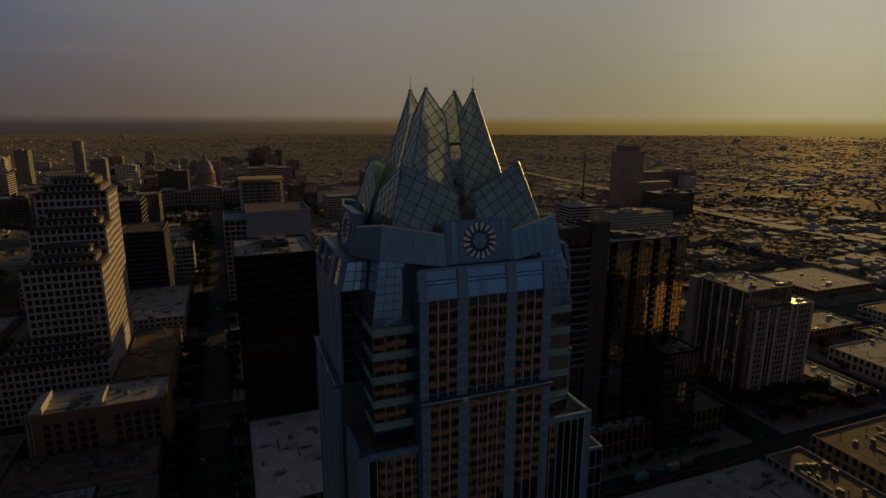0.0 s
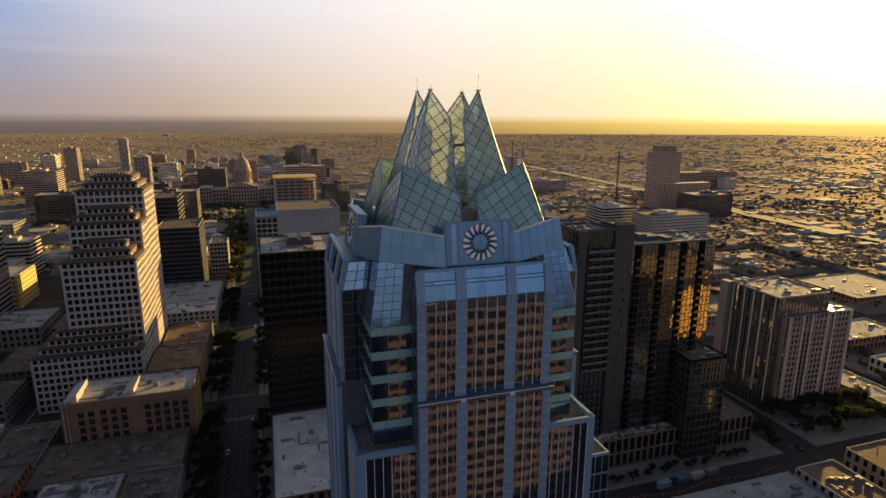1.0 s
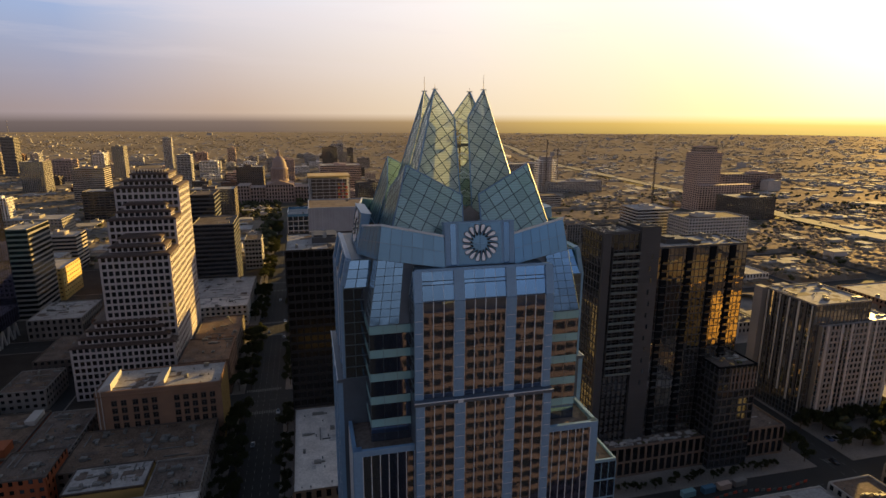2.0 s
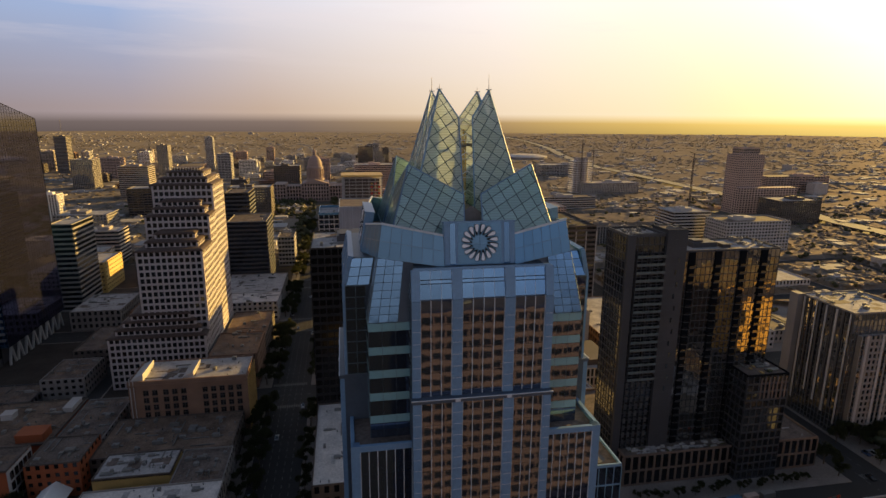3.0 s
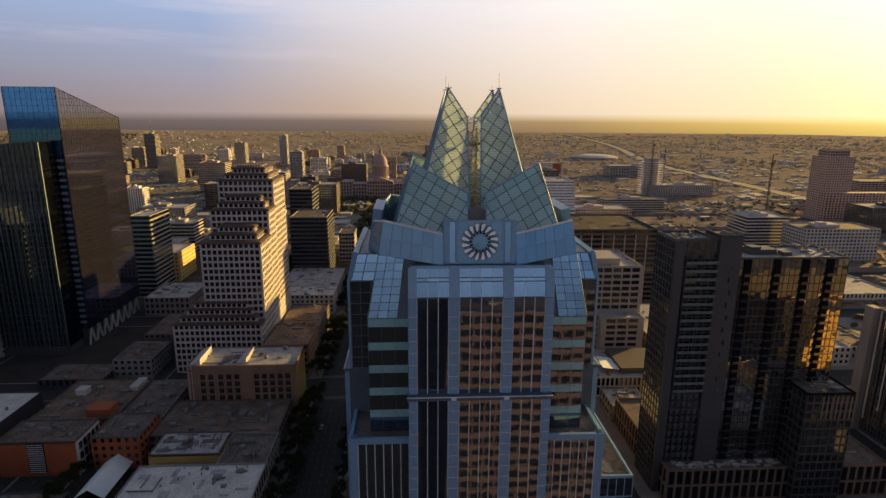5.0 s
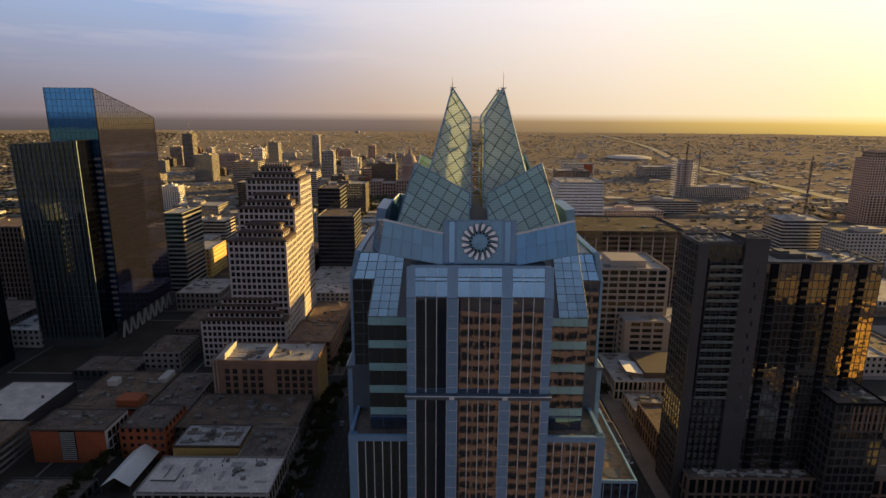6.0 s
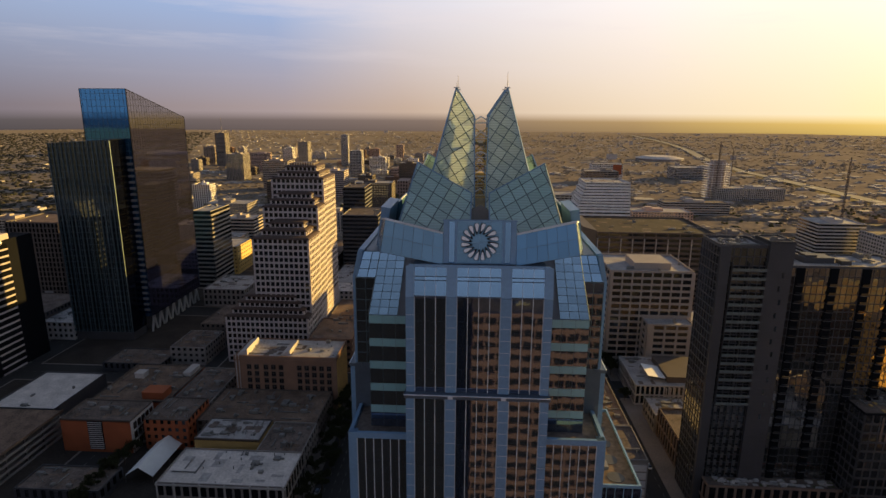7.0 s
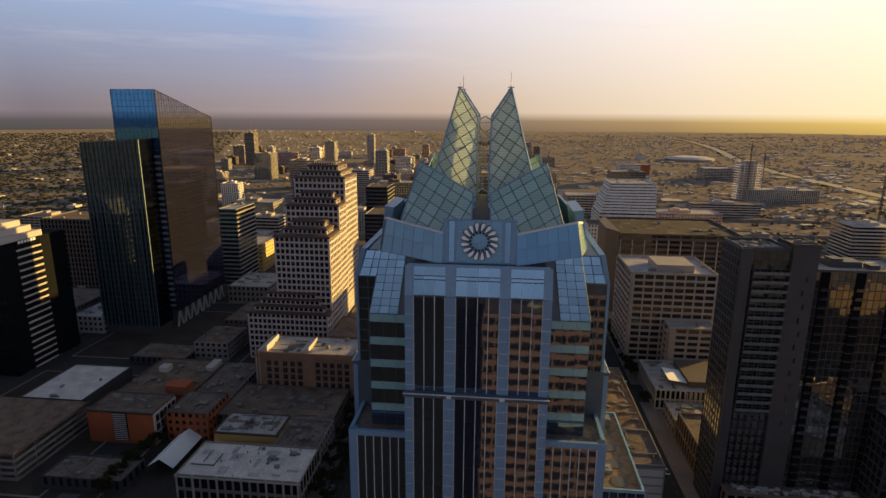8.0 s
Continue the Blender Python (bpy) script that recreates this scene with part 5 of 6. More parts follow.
white_b = low_building("corner building with a white coated roof", -85, -34.2, 180, 203.5, 13, GREYWALL, ROOF_WHITE, 60, 5, 75, bay=3.4, pier=0.9, sill=1.4, floor=6.0)
for x in (-84.8, -78, -68, -58, -48, -41, -35.2):
    s = Solid()
    s.box(x, x + 0.6, 179.3, 179.8, 0.2, 13.9)
    part("pilaster", s, PALEWALL, white_b)
s = Solid()
s.box(-85.2, -34.0, 179.4, 179.8, 12.6, 13.2)
part("cornice", s, PALEWALL, white_b)
orange = low_building("orange brick building with white louvres and a grey roof", -151, -118, 218, 236.5, 16, ORANGE, ROOF_GREY, 30, 6, 76, sides="E", bay=2.6, pier=0.7, sill=1.0)
s = Solid()
s.box(-118.0, -117.75, 217.9, 236.4, 0.2, 15.9)
part("pale_side", s, PALEWALL, orange, "pale rendered side wall")
# black sheet on the wall paints the shade between the louvres
s = Solid()
s.box(-138.3, -131.2, 217.8, 217.97, 1.6, 15.8)
part("louvre_recess", s, SOFTBLACK, orange)
for i in range(14):
    s = Solid()
    s.box(-138, -131.5, 217.5, 217.95, 2 + i, 2.35 + i)
    part("louvre", s, PALEWALL, orange)
for i in range(5):
    for j in range(3):
        s = Solid()
        s.box(-117.75, -117.6, 219.6 + i * 3.3, 222.0 + i * 3.3, 2.0 + j * 4.6, 5.4 + j * 4.6)
        part("window", s, GREYPANE, orange)
low_building("small orange brick building", -114, -93.5, 222, 243, 15, ORANGE, ROOF_GREY, 20, 5, 77)
long_b = low_building("long brick building with a brown gravel roof and roof huts", -154, -115, 243.5, 285, 12, ORANGE, ROOF_BROWN, 0, 10, 78, sides="")
for x0, x1, y0, y1, h, mt in ((-129, -118, 246, 254, 15.6, ORANGE), (-146, -141, 268, 273, 14.8, PALEWALL), (-121, -117, 272, 283, 14.2, PALEWALL)):
    s = Solid()
    s.box(x0, x1, y0, y1, 12.0, h)
    s.box(x0 - 0.2, x1 + 0.2, y0 - 0.2, y1 + 0.2, h, h + 0.25)
    part("roof_hut", s, mt, long_b)
low_building("rear yard building with a dark roof", -114.5, -94, 244, 285, 11, GREYWALL, ROOF_GREY, 20, 14, 79)
low_building("low dark shop with a flat roof", -146, -111, 183, 199, 5.5, DARKWALL, ROOF_GREY, 20, 4, 80)
low_building("warehouse with a broad white roof", -202, -168, 236, 276, 10, DARKWALL, ROOF_WHITE, 0, 3, 81, sides="")
low_building("small pale building with a flat roof", -150, -128, 312, 340, 11, GREYWALL, ROOF_GREY, 30, 4, 82)
low_building("small white building by the glass tower", -262, -236, 345, 375, 12, PALEWALL, ROOF_WHITE, 20, 6, 83)
low_building("old corner building with a brown roof", -62, -36, 310, 345, 20, BRICK, ROOF_BROWN, 60, 5, 84)
low_building("old shop row with stepped roofs", -62, -36, 346, 396, 16, BROWNWALL, ROOF_BROWN, 50, 9, 85)
low_building("white hall with a pale roof", -84, -36, 420, 445, 15, PALEWALL, ROOF_WHITE, 30, 4, 86)
low_building("grey hall with a pale flat roof", -84, -36, 448, 505, 14, GREYWALL, ROOF_PALE, 30, 6, 87)
low_building("grey office with tall white piers", -52, -36, 585, 612, 30, PALEWALL, ROOF_GREY, 30, 3, 88, bay=3.5, pier=0.8)
low_building("building with a white roof full of plant", 0.6, 44, 184.5, 246.5, 19, BROWNWALL, ROOF_WHITE, 60, 16, 89)
low_building("service building with a brown roof and plant", 86.2, 106, 222, 284, 20, GREYWALL, ROOF_BROWN, 40, 22, 90)
# hidden slab, added to keep the low sun off the white roof
low_building("unseen plain grey slab added behind the glass tower to shade the roofs", 58, 86, 224, 284, 50, GREYWALL, ROOF_GREY, 0, 4, 190)
low_building("grey podium building behind the glass tower", 2, 98, 125, 154, 22, GREYWALL, ROOF_GREY, 0, 10, 91)
low_building("flat-roofed grey corner building with roof plant", 127, 146, 251, 270, 9, GREYWALL, ROOF_PALE, 20, 8, 92)
old = low_building("old building with tall windows, pilasters and a shaded roof terrace", 125, 168, 279, 317, 11, PALEWALL, ROOF_PALE, 50, 7, 93, bay=2.6, pier=0.9, floor=5.0, sill=1.0)
for k in range(12):
    s = Solid()
    s.box(141 + k * 2.3, 141.5 + k * 2.3, 278.5, 279, 0.2, 10.6)
    part("pilaster", s, CREAM, old)
s = Solid()
s.box(143, 168, 284, 312, 11.1, 14.5)
part("upper_storey", s, BROWNWALL, old)
s = Solid()
s.prism([Vector((133, 285, 14.6)), Vector((142.6, 285, 13.2)), Vector((142.6, 301, 13.2)), Vector((133, 301, 14.6))], Vector((0, 0, -0.15)))
part("awning", s, FABRIC, old, "white fabric terrace awning")
for x, y, z in ((133.3, 285.3, 14.4), (133.3, 300.7, 14.4), (142.3, 285.3, 13.1), (142.3, 300.7, 13.1)):
    s = Solid()
    s.cone((x, y, 11), (x, y, z), 0.08, 0.08, 8)
    part("awning_post", s, METAL_UNIT, old)
low_building("long warehouse with a grey patched roof", 125, 203, 120, 154, 10, PALEWALL, ROOF_PALE, 10, 10, 94)
low_building("two-storey pale stucco building with roof plant", 206, 226, 100, 153, 12, PALEWALL, ROOF_BROWN, 30, 10, 95)
low_building("tarred flat-roofed building by the wide street", 243, 300, 120, 160, 10, GREYWALL, ROOF_BROWN, 20, 12, 96)
low_building("office podium with flat roofs", 45, 100, 307, 396, 18, GREYWALL, ROOF_GREY, 0, 12, 97)
low_building("low brick block with a pale roof", 178, 217, 310, 396, 14, BRICK, ROOF_PALE, 20, 10, 98)

for i, (x0, x1, y0, y1, h, wm, rm) in enumerate(((304, 324, 122, 160, 8, BRICK, ROOF_PALE), (352, 392, 120, 160, 9, GREYWALL, ROOF_WHITE), (396, 432, 115, 150, 7, PALEWALL, ROOF_GREY),
        (306, 325, 182, 236, 7, BROWNWALL, ROOF_PALE), (352, 400, 185, 230, 10, PALEWALL, ROOF_PALE), (404, 430, 190, 250, 8, GREYWALL, ROOF_GREY), (350, 420, 255, 284, 9, BRICK, ROOF_PALE),
        (246, 300, 312, 350, 12, PALEWALL, ROOF_PALE), (304, 324, 320, 390, 9, GREYWALL, ROOF_GREY), (352, 425, 315, 345, 11, TAN, ROOF_PALE), (250, 320, 425, 470, 13, GREYWALL, ROOF_PALE),
        (460, 535, 190, 230, 9, GREYWALL, ROOF_PALE), (460, 520, 250, 284, 8, PALEWALL, ROOF_GREY), (356, 430, 425, 500, 10, PALEWALL, ROOF_PALE), (460, 538, 320, 380, 9, BRICK, ROOF_PALE))):
    low_building(("brick", "pale", "grey")[i % 3] + " low building among parking yards", x0, x1, y0, y1, h, wm, rm, 14, 4, 400 + i)

for i, (x0, x1, y0, y1, h, wm, rm) in enumerate(((-186, -150, 300, 322, 5, DARKWALL, ROOF_GREY), (-150, -122, 352, 394, 11, BROWNWALL, ROOF_GREY), (-180, -146, 420, 462, 14, GREYWALL, ROOF_PALE),
        (-140, -122, 420, 500, 12, BRICK, ROOF_GREY), (-118, -88, 420, 500, 18, GREYWALL, ROOF_GREY), (-164, -122, 530, 610, 16, PALEWALL, ROOF_PALE), (-250, -215, 560, 605, 22, TAN, ROOF_PALE),
        (-118, -98, 530, 610, 14, BROWNWALL, ROOF_BROWN), (-330, -260, 345, 395, 16, BROWNWALL, ROOF_GREY), (-330, -262, 480, 560, 24, PALEWALL, ROOF_PALE), (-290, -256, 180, 250, 20, GREYWALL, ROOF_GREY))):
    low_building(("grey", "dark", "plain")[i % 3] + " low building of the western blocks", x0, x1, y0, y1, h, wm, rm, 12, 4, 500 + i)

garage = thing("parking_garage", "open concrete parking deck with level bands", "parking garage")
for i in range(5):
    s = Pieces(garage, ROOF_BROWN if i == 4 else GREYWALL, "deck")
    s.box(-230, -160, 186, 232, i * 3.0, i * 3.0 + 0.35)
    for a in ((-230, -160, 186, 186.3), (-160.3, -160, 186.3, 232), (-230, -229.7, 186.3, 232)):
        s.box(*a, i * 3.0 + 0.35, i * 3.0 + 1.3)
s = Solid()
for i in range(11):
    for j in range(5):
        s.box(-229 + i * 6.7, -228.4 + i * 6.7, 187 + j * 10.8, 187.6 + j * 10.8, 0, 12)
part("column", s, GREYWALL, garage, kind="stuff")

tent = thing("tent", "white peaked fabric tent between the brick buildings", "tent")
s = Solid()
for i in range(6):
    y = 197 + i * 4.5
    h = 7.6
    s.prism([Vector((-109, y, 3.6)), Vector((-109, y + 4.5, 3.6)), Vector((-103, y + 4.5, h)), Vector((-103, y, h))][::-1], Vector((0, 0, -0.08)))
    s.prism([Vector((-97, y, 3.6)), Vector((-97, y + 4.5, 3.6)), Vector((-103, y + 4.5, h)), Vector((-103, y, h))], Vector((0, 0, -0.08)))
part("canopy", s, FABRIC, tent)
for x in (-109, -97):
    for y in (197.2, 210.5, 223.8):
        s = Solid()
        s.cone((x, y, 0.1), (x, y, 3.7), 0.07, 0.07, 8)
        part("pole", s, METAL_UNIT, tent)


# barriers and a site compound along the cross street
for i in range(34):
    s = Solid()
    s.box(-0.9, 0.9, -0.25, 0.25, 0, 0.4)
    s.box(-0.85, 0.85, -0.14, 0.14, 0.4, 1.0)
    b = part("traffic_barrier", s, RED if i % 2 else PAINT, m=pose(131 + i * 2.5, 168.5 + 1.2 * math.sin(i * 0.4), 0.02, 0, 0, 4))
    tagged(b, ("red" if i % 2 else "white") + " plastic water-filled barrier along the street works", "barrier", "street works barriers")
for i, (x, y, c) in enumerate(((168, 173, BLUEPANE), (176, 173.5, REDWALL), (158, 172.6, TEAL), (184, 174, GREYWALL))):
    s = Solid()
    s.box(-3, 3, -1.2, 1.2, 0.15, 2.6)
    s.box(-3.05, 3.05, -1.25, 1.25, 2.6, 2.7)
    for k in range(9):
        s.box(-2.9 + k * 0.68, -2.7 + k * 0.68, -1.26, -1.2, 0.3, 2.5)
    t = part("site_container", s, c, m=pose(x, y, 0.02, 0, 0, 5))
    tagged(t, "ribbed steel site container at the kerb", "container", "site containers")
# ---- the far town ----
# domed capitol at the head of the avenue
cap = thing("capitol", "pink granite capitol with a tall ribbed dome", "capitol")
for x0, x1, y0, y1, z in ((-100, 32, 1050, 1090, 27), (-58, -10, 1042, 1095, 32), (-106, -86, 1046, 1094, 31), (18, 38, 1046, 1094, 31)):
    block(cap, x0, x1, y0, y1, 0, z, STONE, DARKPANE, "SEW", 0, floor=6, bay=5, pier=2.6, sill=2.4, proud=0.5)
s = Solid()
s.prism([Vector((-58, 1042, 32)), Vector((-10, 1042, 32)), Vector((-34, 1042, 40))], Vector((0, 50, 0)))
part("pediment", s, STONE, cap)
DOME = [(16, 32), (16, 40), (13.5, 41), (13.5, 56), (15, 57), (15, 60), (13, 62), (12.5, 67), (11, 72), (8.5, 77), (5.5, 80), (3, 81.5), (3, 88), (2, 89), (0.9, 91), (0.7, 96)]
s = Solid()
for r, z in DOME:
    s.v += [(-34 + r * math.cos(math.pi * i / 12), 1068 + r * math.sin(math.pi * i / 12), z) for i in range(24)]
for j in range(len(DOME) - 1):
    s.f += [(j * 24 + i, j * 24 + (i + 1) % 24, j * 24 + 24 + (i + 1) % 24, j * 24 + 24 + i) for i in range(24)]
s.f.append(tuple(range(len(s.v) - 24, len(s.v))))
part("dome", s, STONE, cap, "ribbed granite dome with a lantern")
for i in range(16):
    s = Solid()
    t = 2 * math.pi * i / 16
    s.cone((-34 + 14.6 * math.cos(t), 1068 + 14.6 * math.sin(t), 41), (-34 + 14.6 * math.cos(t), 1068 + 14.6 * math.sin(t), 56), 0.7, 0.7, 6)
    part("column", s, STONE, cap)

far1 = thing("skyscraper", "red-brown hotel tower with a stepped top beyond the freeway", "skyscraper")
block(far1, 640, 683, 812, 845, 0, 96, REDWALL, GREYPANE, "SW", 0, floor=3.6, bay=4, pier=1.4, sill=1.5, proud=0.4)
block(far1, 646, 676, 816, 841, 96, 104, REDWALL, GREYPANE, "SW", 0, floor=3.6, bay=4, pier=0.6, sill=1.0, proud=0.4)
block(far1, 634, 735, 795, 811, 0, 44, REDWALL, DARKPANE, "SW", 0, floor=3.6, bay=5, pier=1.8, sill=1.5, proud=0.4)
roof_on(far1, 646, 676, 816, 841, 104, ROOF_GREY, REDWALL, 1.5, 3, 101)

MID = [(441, 522, 560, 600, 37, PALEWALL), (405, 454, 610, 650, 41, PALEWALL), (632, 698, 705, 750, 36, BROWNWALL), (860, 1000, 1010, 1060, 36, REDWALL),
       (-330, -285, 560, 590, 40, PALEWALL), (-250, -215, 620, 650, 34, TAN), (-180, -120, 700, 730, 30, PALEWALL), (-300, -250, 900, 940, 44, BROWNWALL),
       (-150, -90, 860, 900, 48, BROWNWALL), (-380, -330, 1100, 1140, 60, TAN), (-520, -480, 1250, 1290, 62, GREYWALL), (-260, -232, 1350, 1380, 66, PALEWALL),
       (-430, -405, 1500, 1530, 78, GREYWALL), (-700, -672, 1600, 1630, 96, GREYWALL), (-350, -330, 1650, 1670, 92, PALEWALL), (-560, -500, 1450, 1490, 50, REDWALL),
       (-120, -70, 1180, 1220, 52, BROWNWALL), (40, 120, 1150, 1200, 55, REDWALL), (90, 130, 900, 940, 48, BROWNWALL), (140, 230, 860, 900, 34, PALEWALL),
       (250, 330, 760, 800, 26, REDWALL), (330, 430, 880, 910, 22, PALEWALL), (480, 600, 1050, 1090, 24, PALEWALL), (240, 300, 1050, 1090, 52, GREYWALL),
       (-640, -600, 900, 940, 40, PALEWALL), (-480, -430, 760, 800, 36, OCHRE), (-420, -380, 650, 690, 26, PALEWALL), (-560, -520, 640, 680, 24, TAN),
       (-330, -270, 740, 780, 32, GREYWALL), (-240, -200, 1020, 1060, 50, CREAM), (300, 345, 620, 660, 24, GREYWALL), (520, 640, 1400, 1450, 30, PALEWALL)]
rnd_mid = random.Random(12)
for _ in range(120):
    y = rnd_mid.uniform(820, 2100)
    x = rnd_mid.uniform(-0.75 * y + 100, 0.12 * y)
    w, d, h = rnd_mid.uniform(16, 48), rnd_mid.uniform(14, 34), rnd_mid.choice((12, 16, 20, 26, 32, 40, 54))
    if all(x + w < a - 6 or x > b + 6 or y + d < c - 6 or y > e + 6 for a, b, c, e, *_ in MID) and not (-120 < x + w and x < 60 and y < 1130):
        MID.append((x, x + w, y, y + d, h, rnd_mid.choice((PALEWALL, TAN, WHITEWALL, BROWNWALL, GREYWALL, REDWALL, BRICK))))
for i, (x0, x1, y0, y1, h, wm) in enumerate(MID):
    t = thing("building", "mid-rise block of the far town with rows of windows", "building", group="far town blocks")
    kind_of = (dict(bay=4, pier=1.5, sill=1.7), dict(bay=6, pier=0.0, sill=1.8), dict(bay=3.4, pier=1.3, sill=0.7), dict(bay=7, pier=0.7, sill=1.5))[i % 4]
    # every second block gets greyer panes, imitating the low contrast of haze
    block(t, x0, x1, y0, y1, 0, h, wm, DARKPANE if i % 2 else GREYPANE, "SEW", 0, floor=3.6, proud=0.4, **kind_of)
    roof_on(t, x0, x1, y0, y1, h, ROOF_PALE if i % 3 else ROOF_GREY, wm, 1.0, 0, 200 + i)
    s = Solid()
    u, v = x0 + (x1 - x0) * (0.25 + 0.1 * (i % 4)), y0 + (y1 - y0) * 0.3
    s.box(u, u + (x1 - x0) * 0.3, v, v + (y1 - y0) * 0.4, h, h + 3.4)
    s.box(u + 1, u + (x1 - x0) * 0.12, v + 1, v + (y1 - y0) * 0.2, h + 3.4, h + 5.6)
    part("plant_room", s, wm, t)

rnd = random.Random(5)
walls, roofs = Solid(), Solid()
taken = [(-280, -30, 150, 620), (-45, 5, 60, 1030), (0, 250, 60, 520)] + [(a, b, 60, 520) for a, b in NS[6:]] + [(240, 560, a, b) for a, b in EW] + [(a - 4, b + 4, c - 4, d + 4) for a, b, c, d, *_ in MID] + [(-110, 45, 1000, 1100), (600, 740, 795, 855), (140, 205, 550, 655)]


def free(x, y, r):
    return all(not (a - r < x < b + r and c - r < y < d + r) for a, b, c, d in taken)


near_houses = [0]


def far_house(x, y, w, d, h):
    if y < 800 and near_houses[0] < 24:
        near_houses[0] += 1
        t = thing("house", "low stucco town house with a flat roof", "house", group="far town houses")
        a, b = Solid(), Solid()
        a.box(x - w / 2, x + w / 2, y - d / 2, y + d / 2, 0, h)
        for i in range(int(w / 3.2)):
            b.box(x - w / 2 + 1 + i * 3.2, x - w / 2 + 2.6 + i * 3.2, y - d / 2 - 0.1, y - d / 2, 1.2, h - 1.2)
        for i in range(int(d / 3.2)):
            b.box(x - w / 2 - 0.1, x - w / 2, y - d / 2 + 1 + i * 3.2, y - d / 2 + 2.6 + i * 3.2, 1.2, h - 1.2)
        part("wall", a, FARWALL, t)
        part("window", b, DARKPANE, t, kind="stuff")
        c = Solid()
        c.box(x - w / 2 - 0.3, x + w / 2 + 0.3, y - d / 2 - 0.3, y + d / 2 + 0.3, h, h + 0.6)
        c.box(x - w / 5, x + w / 8, y - d / 4, y + d / 6, h + 0.6, h + 2.2)
        part("roof", c, FARROOF, t)
        return
    walls.box(x - w / 2, x + w / 2, y - d / 2, y + d / 2, 0, h)
    roofs.box(x - w / 2 - 0.3, x + w / 2 + 0.3, y - d / 2 - 0.3, y + d / 2 + 0.3, h, h + 0.7)
    if rnd.random() < 0.5:
        roofs.box(x - w / 5, x + w / 8, y - d / 4, y + d / 6, h + 0.7, h + 2.8)


for _ in range(5200):
    y = 330 + 4600 * rnd.random() ** 1.8
    x = rnd.uniform(-0.95 * y - 250, 1.75 * y + 150)
    w, d = (rnd.uniform(9, 20), rnd.uniform(8, 16)) if rnd.random() < 0.75 else (rnd.uniform(18, 38), rnd.uniform(14, 30))
    if (y < 900 and x > 250 and rnd.random() < 0.55) or (x < -0.42 * y - 150 and rnd.random() < 0.85):
        continue
    if math.hypot(x, y) < 5700 and free(x, y, max(w, d) / 2):
        tall = rnd.random()
        far_house(x, y, w, d, rnd.uniform(5.0, 6.6) if tall < 0.93 else rnd.uniform(7, 10) if tall < 0.992 else rnd.uniform(16, 26))
tagged(part("far_houses", walls, FARWALL), "low stucco houses and sheds of the far town", "houses", kind="stuff")
tagged(part("far_roofs", roofs, FARROOF), "pale and dark flat roofs of the far town", "roofs", kind="stuff")

# tower cranes over the eastern sites
def crane(x, y, h, reach, turn):
    t = thing("tower_crane", "dark lattice tower crane over a building site", "crane", (x, y, 0), "tower cranes")
    mast = Solid()
    for a in (-0.8, 0.8):
        for b in (-0.8, 0.8):
            mast.bar((a, b, 0), (a, b, h), 0.35)
    for i in range(int(h / 3)):
        mast.bar((-0.8, -0.8, i * 3), (0.8, -0.8, i * 3 + 3), 0.2)
        mast.bar((-0.8, 0.8, i * 3), (-0.8, -0.8, i * 3 + 3), 0.2)
    part("mast", mast, BROWNWALL, t)
    jib = Solid()
    c, d = math.cos(turn), math.sin(turn)
    jib.bar((-c * 12, -d * 12, h), (c * reach, d * reach, h), 0.6)
    jib.bar((0, 0, h + 6), (c * reach * 0.8, d * reach * 0.8, h), 0.2)
    jib.bar((0, 0, h), (0, 0, h + 6), 0.8)
    part("jib", jib, BROWNWALL, t)
    cw = Solid()
    cw.box(-c * 11 - 1, -c * 11 + 1, -d * 11 - 1, -d * 11 + 1, h - 3, h - 0.3)
    part("counterweight", cw, GREYWALL, t)


# slabs and core of the shell are coloured pale in place of haze
rise_t = thing("tower_shell", "half-built concrete tower frame beside its cranes", "building")
for i in range(16):
    s = Solid()
    s.box(466, 507, 1065, 1092, i * 4.4, i * 4.4 + 0.6)
    for j in range(6):
        s.box(467 + j * 7.8, 467.8 + j * 7.8, 1065.4, 1066.2, i * 4.4 + 0.6, i * 4.4 + 4.4)
    part("floor_slab", s, WHITEWALL, rise_t)
s = Solid()
s.box(476, 498, 1070, 1088, 0, 74)
part("core", s, TAN, rise_t)
redb = thing("building", "white office block with a red panel on its top floors", "building", group="far town blocks")
block(redb, 306, 374, 1310, 1345, 0, 44, WHITEWALL, DARKPANE, "SW", 0, floor=3.8, bay=5, pier=0.6, sill=1.8, proud=0.4)
roof_on(redb, 306, 374, 1310, 1345, 44, ROOF_PALE, PALEWALL, 1.0, 3, 271)
s = Solid()
s.box(352, 371, 1309.2, 1309.6, 22, 43)
part("red_panel", s, ORANGE, redb, "bright red wall panel")
crane(481.5, 1062, 102, 30, 1.4)
crane(511, 1075, 87, 30, 0.3)
crane(484, 700, 100, 30, 1.2)
arena = thing("stadium", "low round stadium with a white roof ring", "stadium", (675, 2010, 0))
s = Solid()
s.cone((0, 0, 0), (0, 0, 11), 75, 78, 32)
part("wall", s, TAN, arena)
s = Solid()
s.cone((0, 0, 11), (0, 0, 17), 80, 50, 32)
part("roof", s, ROOF_WHITE, arena)
mast = thing("radio_mast", "slender mast on the roof of a far tower", "mast", (-686, 1615, 97.08))
s = Solid()
s.cone((0, 0, 0), (0, 0, 42), 1.0, 0.3, 8)
part("pole", s, GREYWALL, mast)

# freeway
fw = Solid()
pts = [Vector((x, y, 6)) for x, y in ((742, 430), (720, 560), (722, 680), (752, 860), (758, 1150), (768, 1400), (775, 1636), (806, 1850), (863, 2131), (969, 2553), (1055, 2992), (1126, 3450), (1230, 4500))]
FREEWAY_X, FREEWAY_Y = [q.x for q in pts], [q.y for q in pts]
